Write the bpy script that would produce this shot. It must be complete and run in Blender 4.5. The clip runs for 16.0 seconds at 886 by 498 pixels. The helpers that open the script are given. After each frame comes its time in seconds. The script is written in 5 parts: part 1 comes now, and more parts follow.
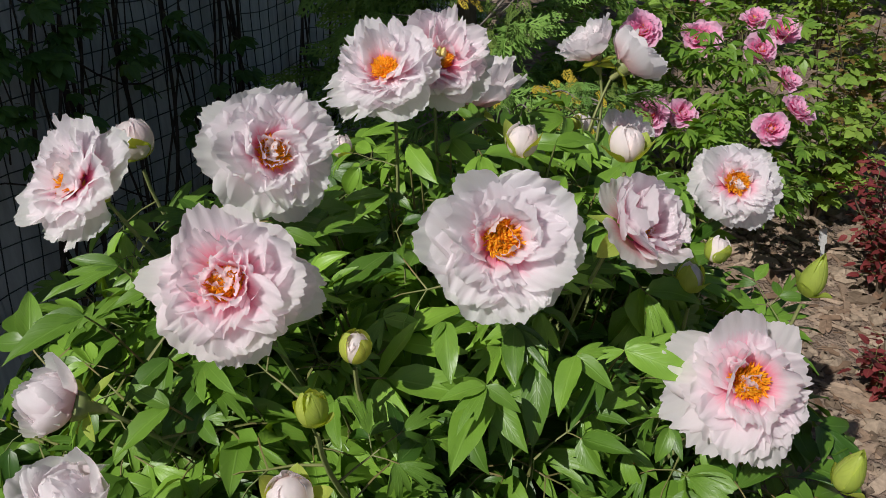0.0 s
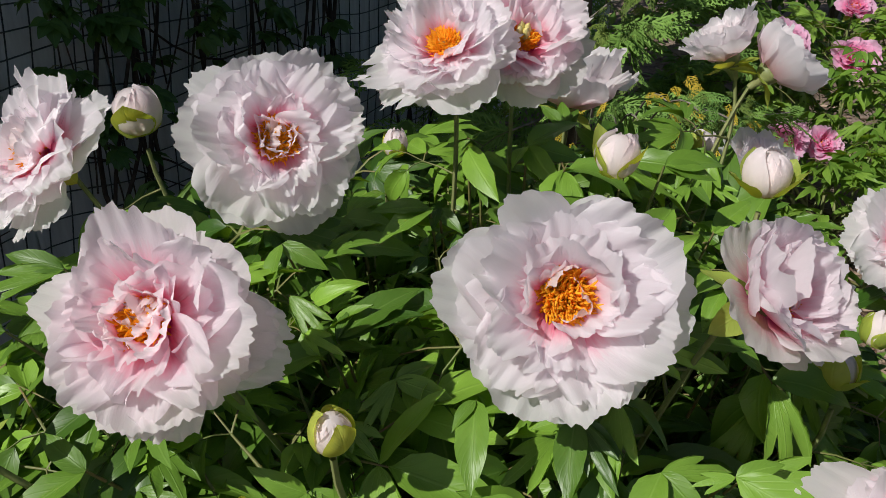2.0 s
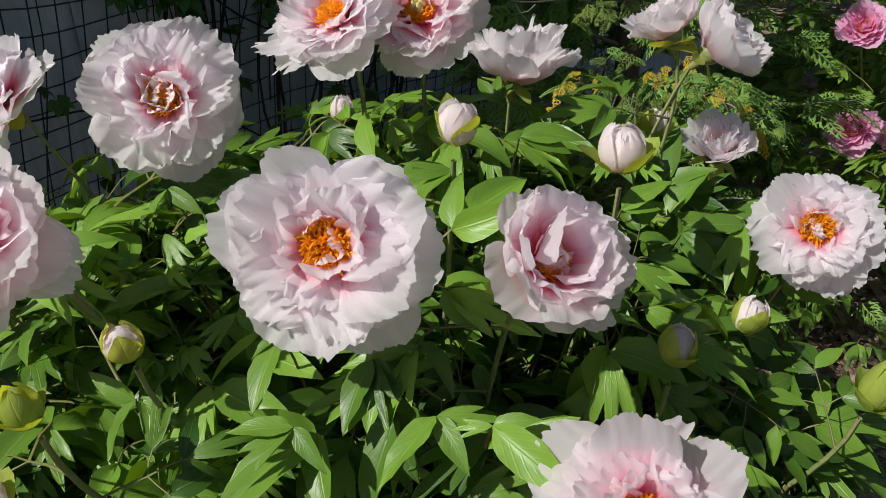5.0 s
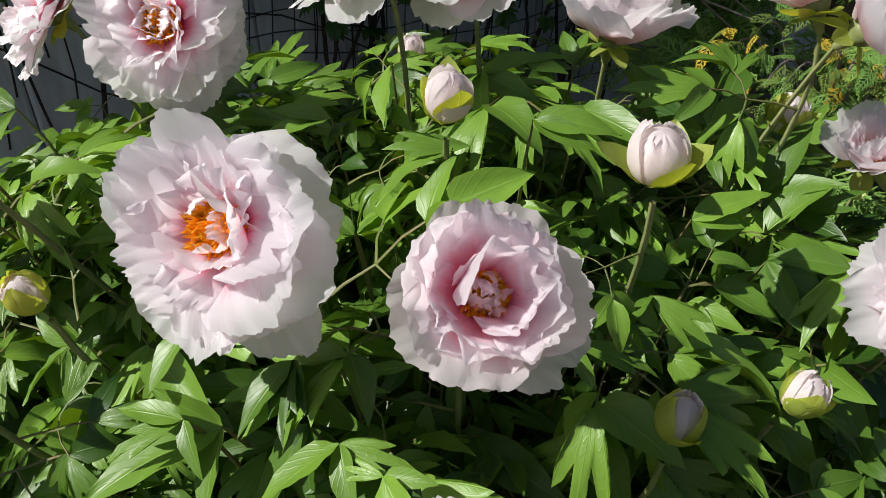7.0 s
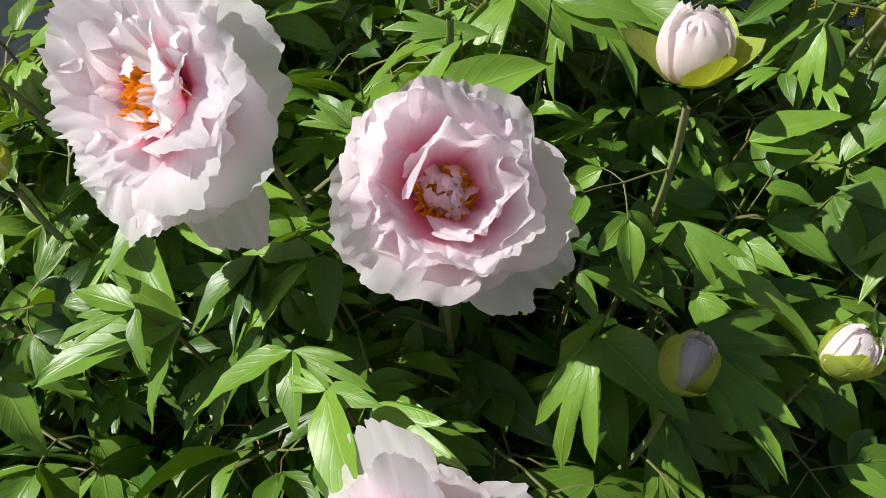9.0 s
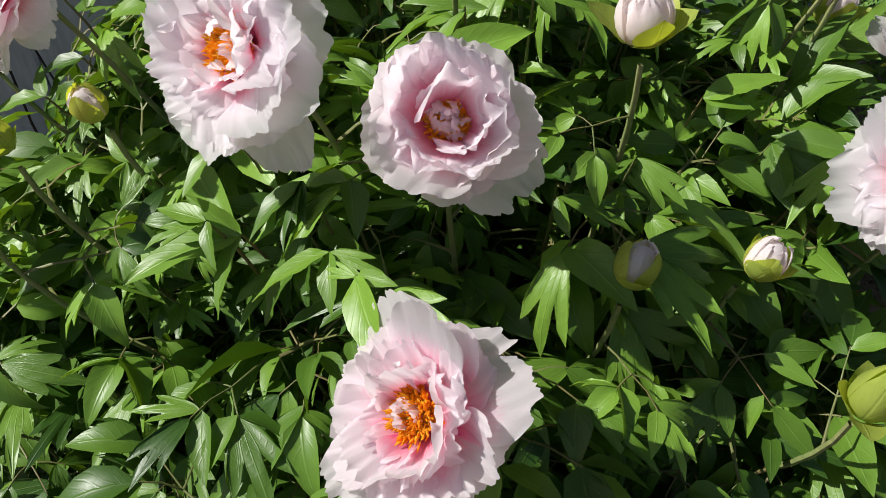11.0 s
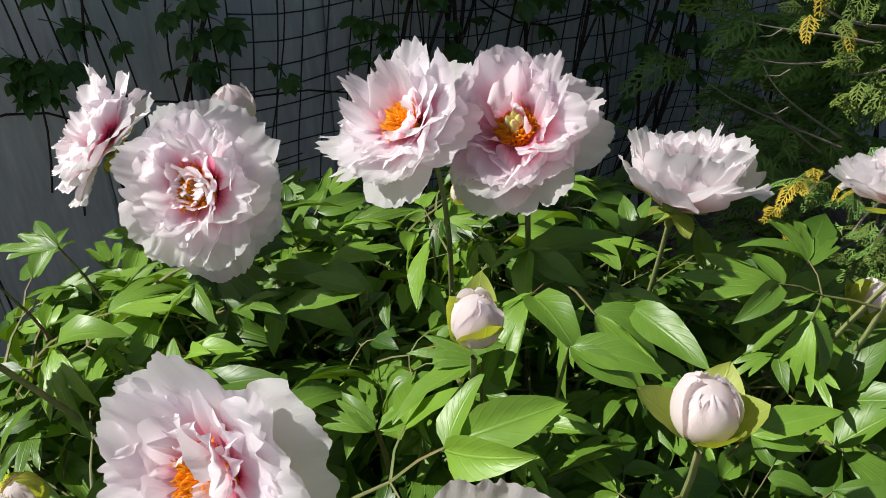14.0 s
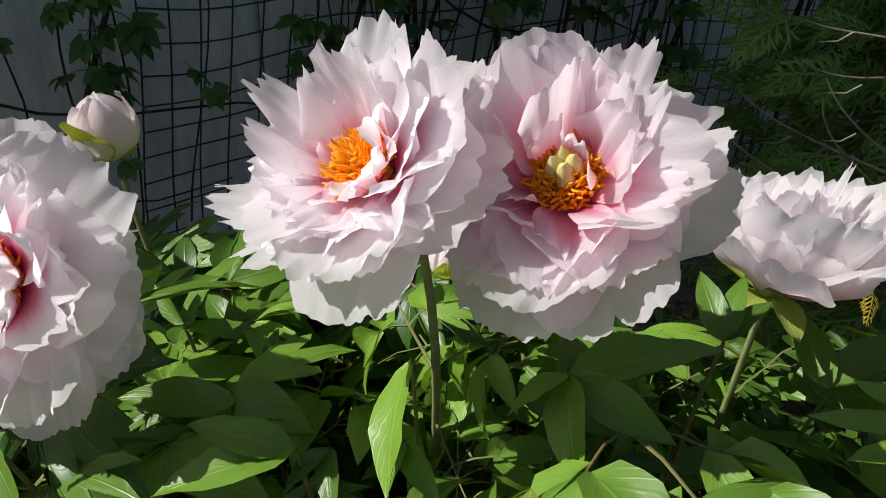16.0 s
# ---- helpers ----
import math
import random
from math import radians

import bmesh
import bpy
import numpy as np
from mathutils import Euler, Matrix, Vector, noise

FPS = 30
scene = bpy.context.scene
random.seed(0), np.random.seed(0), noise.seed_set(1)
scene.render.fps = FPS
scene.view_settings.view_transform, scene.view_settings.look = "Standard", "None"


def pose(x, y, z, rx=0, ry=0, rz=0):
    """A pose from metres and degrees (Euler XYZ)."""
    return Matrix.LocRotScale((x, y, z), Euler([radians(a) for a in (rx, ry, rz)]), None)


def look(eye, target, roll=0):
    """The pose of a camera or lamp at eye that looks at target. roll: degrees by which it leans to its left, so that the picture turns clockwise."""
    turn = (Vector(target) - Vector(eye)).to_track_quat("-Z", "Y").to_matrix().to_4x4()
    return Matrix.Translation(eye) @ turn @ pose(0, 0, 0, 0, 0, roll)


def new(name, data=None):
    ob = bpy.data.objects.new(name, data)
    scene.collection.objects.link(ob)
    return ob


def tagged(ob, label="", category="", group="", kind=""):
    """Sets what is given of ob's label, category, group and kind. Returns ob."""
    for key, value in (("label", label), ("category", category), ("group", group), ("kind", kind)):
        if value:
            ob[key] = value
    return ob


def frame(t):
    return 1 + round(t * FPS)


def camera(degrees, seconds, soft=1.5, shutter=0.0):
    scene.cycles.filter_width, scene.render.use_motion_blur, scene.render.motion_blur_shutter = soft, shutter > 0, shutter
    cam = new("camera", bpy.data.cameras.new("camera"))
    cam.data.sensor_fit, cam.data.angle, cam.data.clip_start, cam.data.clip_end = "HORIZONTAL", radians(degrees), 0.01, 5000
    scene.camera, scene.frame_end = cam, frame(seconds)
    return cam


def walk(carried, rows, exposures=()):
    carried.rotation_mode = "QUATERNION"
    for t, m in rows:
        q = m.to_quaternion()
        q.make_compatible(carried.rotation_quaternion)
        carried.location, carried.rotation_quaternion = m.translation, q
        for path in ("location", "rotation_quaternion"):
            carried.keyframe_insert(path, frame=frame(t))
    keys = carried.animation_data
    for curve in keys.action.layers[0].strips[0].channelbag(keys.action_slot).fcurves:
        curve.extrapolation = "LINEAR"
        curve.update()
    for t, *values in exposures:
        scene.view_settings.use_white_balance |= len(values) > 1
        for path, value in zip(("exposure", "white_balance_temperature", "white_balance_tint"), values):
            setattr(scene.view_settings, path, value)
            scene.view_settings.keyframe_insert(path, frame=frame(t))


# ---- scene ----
cam = camera(59.2, 16.0, soft=0.75)
METRES, EYE, TILT, LEAN, TURN = 1.8, 1.35, -28.0, 1.0, 0.0
ROWS = [
    (0.0, 0.0, 0.0, 0.0, 0.0, 0.0, -0.0),
    (0.5, 0.022, 0.0328, 0.0126, 2.13, 0.21, -1.93),
    (1.0, 0.0237, 0.0815, 0.0218, 4.33, 0.24, -3.99),
    (1.5, 0.024, 0.1202, 0.0198, 6.19, 0.15, -5.48),
    (2.0, 0.0226, 0.1382, 0.018, 7.35, 0.04, -6.16),
    (2.5, 0.0242, 0.1607, 0.0129, 8.27, -0.02, -6.54),
    (3.0, 0.0444, 0.1728, 0.0164, 9.53, 0.05, -6.82),
    (3.5, 0.0758, 0.1714, 0.0239, 11.19, -0.11, -7.31),
    (4.0, 0.12, 0.1504, 0.0258, 13.21, -0.58, -7.77),
    (4.5, 0.1567, 0.1338, 0.0268, 15.52, -1.58, -8.38),
    (7.0, 0.2341, 0.2449, 0.0811, 34.73, -12.99, -17.31),
    (7.5, 0.2589, 0.2611, 0.0813, 38.96, -15.26, -18.63),
    (8.0, 0.2606, 0.2848, 0.0919, 41.45, -17.27, -19.19),
    (8.5, 0.2495, 0.307, 0.0893, 42.76, -19.12, -19.57),
    (9.0, 0.2495, 0.3029, 0.0742, 43.49, -20.81, -19.75),
    (9.5, 0.2664, 0.2848, 0.0695, 44.36, -22.26, -20.02),
    (12.0, 0.3169, 0.2157, 0.0907, 45.33, -19.18, -20.27),
    (12.5, 0.3037, 0.2182, 0.1106, 44.95, -17.1, -20.29),
    (13.0, 0.2703, 0.2338, 0.1329, 44.04, -15.77, -20.12),
    (13.5, 0.2453, 0.2497, 0.1425, 42.91, -14.3, -20.06),
    (14.0, 0.206, 0.2767, 0.1548, 41.49, -13.16, -19.9),
    (14.5, 0.1636, 0.3105, 0.1601, 40.04, -12.2, -19.97),
    (15.0, 0.1313, 0.3449, 0.1609, 39.06, -11.6, -20.32),
    (15.5, 0.1044, 0.3745, 0.1573, 38.1, -11.14, -20.58),
    (16.0, 0.0911, 0.3929, 0.1475, 37.52, -10.79, -20.74),
]
rows = [(t, pose(0, 0, EYE, TILT, LEAN, TURN) @ pose(METRES * x, METRES * y, METRES * z, 90 + pitch, roll, yaw)) for t, x, y, z, yaw, pitch, roll in ROWS]
rows += [(4.7, look((0.296, 0.235, 1.274), (-0.272, 1.897, 0.317), -0.6)), (6.8, look((0.398, 0.445, 1.267), (-0.583, 1.771, 0.136), -0.6)),
         (9.7, look((0.489, 0.501, 1.213), (-0.644, 1.486, -0.109), -1.6)), (11.8, look((0.573, 0.427, 1.292), (-0.615, 1.431, 0.034), -1.6))]
walk(cam, sorted(rows, key=lambda row: row[0]), exposures=[(0.0, -0.22, 6520, 10), (4.5, -0.20, 6520, 10), (7.0, 0.05, 6520, 10), (9.5, 0.20, 6520, 10), (12.5, 0.07, 6520, 10), (14.5, 0.15, 6520, 10), (16.0, 0.05, 6520, 10)])

# ---- world and light ----
SUN_TO = Vector((-0.4545, -0.5417, 0.7071)).normalized()
world = bpy.data.worlds.new("sky")
scene.world = world
world.use_nodes = True
wn = world.node_tree.nodes
sky = wn.new("ShaderNodeTexSky")
sky.sky_type, sky.sun_disc = "NISHITA", False
sky.sun_elevation = math.asin(SUN_TO.z)
sky.sun_rotation = math.atan2(SUN_TO.x, SUN_TO.y)
wn["Background"].inputs[1].default_value = 0.050
world.node_tree.links.new(sky.outputs[0], wn["Background"].inputs[0])
sun = bpy.data.lights.new("sun", "SUN")
sun.energy, sun.angle, sun.color = 4.7, radians(0.53), (1.0, 0.975, 0.93)
sun_ob = new("sun", sun)
sun_ob.matrix_basis = look(SUN_TO * 20, (0, 0, 0))
scene.cycles.max_bounces, scene.cycles.diffuse_bounces, scene.cycles.transmission_bounces = 16, 12, 12

# ---- materials ----


def material(name):
    m = bpy.data.materials.new(name)
    m.use_nodes = True
    nt = m.node_tree
    for n in list(nt.nodes):
        nt.nodes.remove(n)
    out = nt.nodes.new("ShaderNodeOutputMaterial")
    return m, nt, out


def node(nt, kind, **sets):
    n = nt.nodes.new(kind)
    for key, value in sets.items():
        n.inputs[key].default_value = value
    return n


def ramp(nt, fac, stops):
    r = nt.nodes.new("ShaderNodeValToRGB")
    while len(r.color_ramp.elements) < len(stops):
        r.color_ramp.elements.new(0.5)
    for e, (p, c) in zip(r.color_ramp.elements, stops):
        e.position, e.color = p, (*c, 1)
    nt.links.new(fac, r.inputs[0])
    return r.outputs[0]


def mixc(nt, kind, fac, a, b):
    m = nt.nodes.new("ShaderNodeMix")
    m.data_type, m.blend_type = "RGBA", kind
    for sock, v in ((m.inputs[0], fac), (m.inputs[6], a), (m.inputs[7], b)):
        if isinstance(v, bpy.types.NodeSocket):
            nt.links.new(v, sock)
        else:
            sock.default_value = v if not isinstance(v, tuple) else (*v, 1)[:4]
    return m.outputs[2]


def noise_fac(nt, scale, detail=3.0, coord=None, rough=0.55):
    n = node(nt, "ShaderNodeTexNoise", Scale=scale, Detail=detail, Roughness=rough)
    if coord is not None:
        nt.links.new(coord, n.inputs["Vector"])
    return n.outputs[0]


def bumped(nt, height, strength, dist, shader):
    b = node(nt, "ShaderNodeBump", Strength=strength, Distance=dist)
    nt.links.new(height, b.inputs["Height"])
    nt.links.new(b.outputs[0], shader.inputs["Normal"])


def coords(nt, which="Object"):
    return nt.nodes.new("ShaderNodeTexCoord").outputs[which]


def scaled(nt, vec, s):
    m = nt.nodes.new("ShaderNodeMapping")
    m.inputs["Scale"].default_value = s
    nt.links.new(vec, m.inputs[0])
    return m.outputs[0]


def uv_axis(nt, axis):
    s = nt.nodes.new("ShaderNodeSeparateXYZ")
    nt.links.new(coords(nt, "UV"), s.inputs[0])
    return s.outputs[axis]


def thin(nt, out, colour, through_colour, share, rough, spec, height=None, strength=0.3, dist=0.001):
    """A thin leaf or petal: light falls on it and shines through it."""
    p = node(nt, "ShaderNodeBsdfPrincipled", Roughness=rough)
    p.inputs["Specular IOR Level"].default_value = spec
    t = nt.nodes.new("ShaderNodeBsdfTranslucent")
    mix = nt.nodes.new("ShaderNodeMixShader")
    mix.inputs[0].default_value = share
    nt.links.new(colour, p.inputs["Base Color"])
    nt.links.new(through_colour, t.inputs["Color"])
    nt.links.new(p.outputs[0], mix.inputs[1])
    nt.links.new(t.outputs[0], mix.inputs[2])
    nt.links.new(mix.outputs[0], out.inputs[0])
    if height is not None:
        bumped(nt, height, strength, dist, p)
        bumped(nt, height, strength, dist, t)


def petal_material(name, base, low, mid, tip, share=0.66, stops=(0.09, 0.29, 0.56, 0.90)):
    m, nt, out = material(name)
    v = uv_axis(nt, 1)
    uvv = coords(nt, "UV")
    wob = noise_fac(nt, 3.0, 2.0, scaled(nt, uvv, (4.0, 1.2, 1)))
    add = nt.nodes.new("ShaderNodeMath")
    add.operation = "MULTIPLY_ADD"
    nt.links.new(wob, add.inputs[0])
    add.inputs[1].default_value = 0.30
    nt.links.new(v, add.inputs[2])
    sub = nt.nodes.new("ShaderNodeMath")
    sub.operation = "SUBTRACT"
    nt.links.new(add.outputs[0], sub.inputs[0])
    sub.inputs[1].default_value = 0.15
    info = nt.nodes.new("ShaderNodeObjectInfo")
    shift = nt.nodes.new("ShaderNodeMath")
    shift.operation = "MULTIPLY_ADD"
    nt.links.new(info.outputs["Random"], shift.inputs[0])
    shift.inputs[1].default_value = 0.16
    nt.links.new(sub.outputs[0], shift.inputs[2])
    c = ramp(nt, shift.outputs[0], list(zip(stops, (base, low, mid, tip))))
    streak = noise_fac(nt, 9.0, 2.0, scaled(nt, uvv, (9.0, 0.6, 1)))
    c = mixc(nt, "MULTIPLY", 0.10, c, ramp(nt, streak, [(0.3, (0.93, 0.72, 0.8)), (0.65, (1, 1, 1))]))
    warm = mixc(nt, "MULTIPLY", 1.0, c, (1.0, 0.975, 0.975))
    fine = noise_fac(nt, 7.0, 4.0, scaled(nt, uvv, (5.0, 1.0, 1)))
    thin(nt, out, c, warm, share, 0.55, 0.2, fine, 0.22, 0.0011)
    return m


def leaf_material(name, deep, fresh, share=0.30, rough=0.42, spec=0.45):
    m, nt, out = material(name)
    uvv = coords(nt, "UV")
    sep = nt.nodes.new("ShaderNodeSeparateXYZ")
    nt.links.new(uvv, sep.inputs[0])
    info = nt.nodes.new("ShaderNodeObjectInfo")
    geo = nt.nodes.new("ShaderNodeNewGeometry")
    rnd = nt.nodes.new("ShaderNodeMath")
    rnd.operation = "ADD"
    nt.links.new(info.outputs["Random"], rnd.inputs[0])
    nt.links.new(geo.outputs["Random Per Island"], rnd.inputs[1])
    half = nt.nodes.new("ShaderNodeMath")
    half.operation = "MULTIPLY"
    nt.links.new(rnd.outputs[0], half.inputs[0])
    half.inputs[1].default_value = 0.5
    c = ramp(nt, half.outputs[0], [(0.1, deep), (0.9, fresh)])
    blot = noise_fac(nt, 35.0, 4.0, coords(nt))
    c = mixc(nt, "MULTIPLY", 0.5, c, ramp(nt, blot, [(0.3, (0.72, 0.78, 0.7)), (0.7, (1.1, 1.1, 1.05))]))
    # midrib and side veins from the blade's own coordinates
    a = nt.nodes.new("ShaderNodeMath")
    a.operation = "ABSOLUTE"
    nt.links.new(sep.outputs[0], a.inputs[0])
    rib = ramp(nt, a.outputs[0], [(0.02, (1, 1, 1)), (0.09, (0, 0, 0))])
    slope = nt.nodes.new("ShaderNodeMath")
    slope.operation = "MULTIPLY_ADD"
    nt.links.new(a.outputs[0], slope.inputs[0])
    slope.inputs[1].default_value = -0.35
    nt.links.new(sep.outputs[1], slope.inputs[2])
    wav = nt.nodes.new("ShaderNodeMath")
    wav.operation = "SINE"
    mul = nt.nodes.new("ShaderNodeMath")
    mul.operation = "MULTIPLY"
    nt.links.new(slope.outputs[0], mul.inputs[0])
    mul.inputs[1].default_value = 46.0
    nt.links.new(mul.outputs[0], wav.inputs[0])
    veins = ramp(nt, wav.outputs[0], [(0.55, (0, 0, 0)), (1.0, (1, 1, 1))])
    c = mixc(nt, "MIX", mixc(nt, "MIX", 0.45, (0, 0, 0), rib), c, mixc(nt, "ADD", 0.12, c, (0.6, 0.8, 0.3)))
    height = mixc(nt, "SUBTRACT", 1.0, noise_fac(nt, 45.0, 3.0, coords(nt)), mixc(nt, "LIGHTEN", 1.0, rib, mixc(nt, "MULTIPLY", 1.0, veins, (0.2, 0.2, 0.2))))
    warm = mixc(nt, "MULTIPLY", 1.0, c, (1.5, 1.35, 0.35))
    thin(nt, out, c, warm, share, rough, spec, height, 0.30, 0.0013)
    return m


def surface(name, stops, scale, rough=0.7, spec=0.3, bump_scale=60.0, bump=0.4, dist=0.004, stretch=(1, 1, 1), detail=5.0, metal=0.0):
    m, nt, out = material(name)
    p = node(nt, "ShaderNodeBsdfPrincipled", Roughness=rough, Metallic=metal)
    p.inputs["Specular IOR Level"].default_value = spec
    v = scaled(nt, coords(nt), stretch)
    big = noise_fac(nt, scale, detail, v)
    c = ramp(nt, big, stops)
    small = noise_fac(nt, bump_scale, 4.0, v)
    c = mixc(nt, "MULTIPLY", 0.5, c, ramp(nt, small, [(0.3, (0.6, 0.6, 0.6)), (0.7, (1.15, 1.15, 1.15))]))
    nt.links.new(c, p.inputs["Base Color"])
    nt.links.new(p.outputs[0], out.inputs[0])
    bumped(nt, small, bump, dist, p)
    return m


def varied(name, a, b, rough=0.7, spec=0.3, bump_scale=80.0):
    """Many small pieces in one mesh or in many objects, each with a tone of its own."""
    m, nt, out = material(name)
    p = node(nt, "ShaderNodeBsdfPrincipled", Roughness=rough)
    p.inputs["Specular IOR Level"].default_value = spec
    geo = nt.nodes.new("ShaderNodeNewGeometry")
    c = ramp(nt, geo.outputs["Random Per Island"], [(0.0, a), (1.0, b)])
    n = noise_fac(nt, bump_scale, 3.0, coords(nt))
    c = mixc(nt, "MULTIPLY", 0.6, c, ramp(nt, n, [(0.3, (0.55, 0.55, 0.55)), (0.7, (1.2, 1.2, 1.2))]))
    nt.links.new(c, p.inputs["Base Color"])
    nt.links.new(p.outputs[0], out.inputs[0])
    bumped(nt, n, 0.5, 0.003, p)
    return m


WHITE_PETAL = petal_material("white_petal", (0.76, 0.10, 0.42), (0.96, 0.44, 0.60), (0.973, 0.79, 0.85), (0.963, 0.943, 0.965), stops=(0.13, 0.27, 0.44, 0.60))
BLUSH_PETAL = petal_material("blush_petal", (0.78, 0.12, 0.44), (0.96, 0.40, 0.57), (0.973, 0.69, 0.775), (0.965, 0.918, 0.946), stops=(0.13, 0.29, 0.47, 0.70))
ROSY_PETAL = petal_material("rosy_petal", (0.78, 0.12, 0.44), (0.96, 0.42, 0.58), (0.973, 0.72, 0.795), (0.965, 0.922, 0.948), stops=(0.13, 0.29, 0.49, 0.70))
PALE_PETAL = petal_material("pale_petal", (0.95, 0.64, 0.73), (0.965, 0.81, 0.85), (0.97, 0.89, 0.91), (0.965, 0.95, 0.96), stops=(0.05, 0.22, 0.45, 0.7))
PINK_PETAL = petal_material("pink_petal", (0.60, 0.06, 0.26), (0.82, 0.20, 0.46), (0.90, 0.38, 0.62), (0.93, 0.60, 0.78), 0.50)
BUD_PETAL = petal_material("bud_petal", (0.90, 0.87, 0.60), (0.95, 0.91, 0.82), (0.965, 0.92, 0.89), (0.965, 0.90, 0.905), 0.5)
LEAF = leaf_material("peony_leaf", (0.042, 0.110, 0.013), (0.268, 0.470, 0.058), 0.22, 0.40, 0.5)
PINK_LEAF = leaf_material("pink_bush_leaf", (0.09, 0.20, 0.025), (0.26, 0.42, 0.06))
ROSE_LEAF = leaf_material("rose_leaf", (0.10, 0.21, 0.03), (0.30, 0.43, 0.08))
RED_LEAF = leaf_material("red_leaf", (0.12, 0.018, 0.022), (0.26, 0.05, 0.055), 0.2)
VINE_LEAF = leaf_material("vine_leaf", (0.06, 0.15, 0.03), (0.12, 0.23, 0.045))
SEPAL = leaf_material("sepal", (0.34, 0.45, 0.08), (0.58, 0.65, 0.15), 0.45)
STEM = surface("green_stem", [(0.3, (0.16, 0.22, 0.065)), (0.7, (0.28, 0.29, 0.12))], 14.0, 0.5, 0.4, 150.0, 0.2, 0.001)
RED_STEM = surface("leaf_stalk", [(0.35, (0.13, 0.19, 0.05)), (0.8, (0.26, 0.13, 0.07))], 9.0, 0.5, 0.4, 150.0, 0.2, 0.001)
BARK = surface("bark", [(0.3, (0.10, 0.075, 0.05)), (0.7, (0.24, 0.19, 0.14))], 20.0, 0.85, 0.2, 120.0, 0.6, 0.003, (1, 1, 0.25))
GREY_BARK = surface("grey_twig", [(0.3, (0.20, 0.17, 0.14)), (0.7, (0.36, 0.32, 0.28))], 20.0, 0.85, 0.2, 120.0, 0.6, 0.003)
ANTHER = leaf_material("anther", (0.80, 0.36, 0.010), (0.98, 0.62, 0.05), 0.35, 0.6, 0.2)
FILAMENT = surface("filament", [(0.3, (0.92, 0.36, 0.06)), (0.7, (0.98, 0.60, 0.06))], 200.0, 0.5, 0.3, 900.0, 0.2, 0.0005)
CARPEL = surface("carpel", [(0.3, (0.62, 0.54, 0.16)), (0.7, (0.86, 0.80, 0.42))], 120.0, 0.6, 0.2, 500.0, 0.3, 0.0006)
THUJA_GREEN = leaf_material("thuja_spray", (0.12, 0.25, 0.055), (0.24, 0.40, 0.085), 0.12, 0.6, 0.25)
THUJA_LIGHT = leaf_material("thuja_light_spray", (0.09, 0.15, 0.03), (0.20, 0.27, 0.05), 0.15, 0.6, 0.25)
THUJA_GOLD = leaf_material("thuja_gold_tip", (0.42, 0.30, 0.03), (0.62, 0.46, 0.05), 0.2, 0.6, 0.25)
SOIL = surface("soil", [(0.25, (0.13, 0.095, 0.07)), (0.5, (0.27, 0.20, 0.155)), (0.75, (0.40, 0.31, 0.245))], 6.0, 0.95, 0.1, 45.0, 1.0, 0.03, detail=9.0)
CLOD = varied("clod", (0.14, 0.10, 0.07), (0.36, 0.28, 0.21), 0.95, 0.1)
CHIP = varied("wood_chip", (0.18, 0.11, 0.07), (0.46, 0.35, 0.26), 0.85, 0.2)
BOARD = surface("fence_board", [(0.3, (0.54, 0.60, 0.60)), (0.7, (0.80, 0.84, 0.83))], 2.2, 0.75, 0.2, 30.0, 0.35, 0.003, (2, 2, 0.3))
NET = surface("garden_net", [(0.3, (0.020, 0.030, 0.028)), (0.7, (0.045, 0.06, 0.055))], 30.0, 0.5, 0.4)
WHITE_PLASTIC = surface("white_plastic", [(0.3, (0.74, 0.74, 0.72)), (0.7, (0.82, 0.82, 0.80))], 20.0, 0.4, 0.5, 200.0, 0.1, 0.001)

# ---- mesh helpers ----


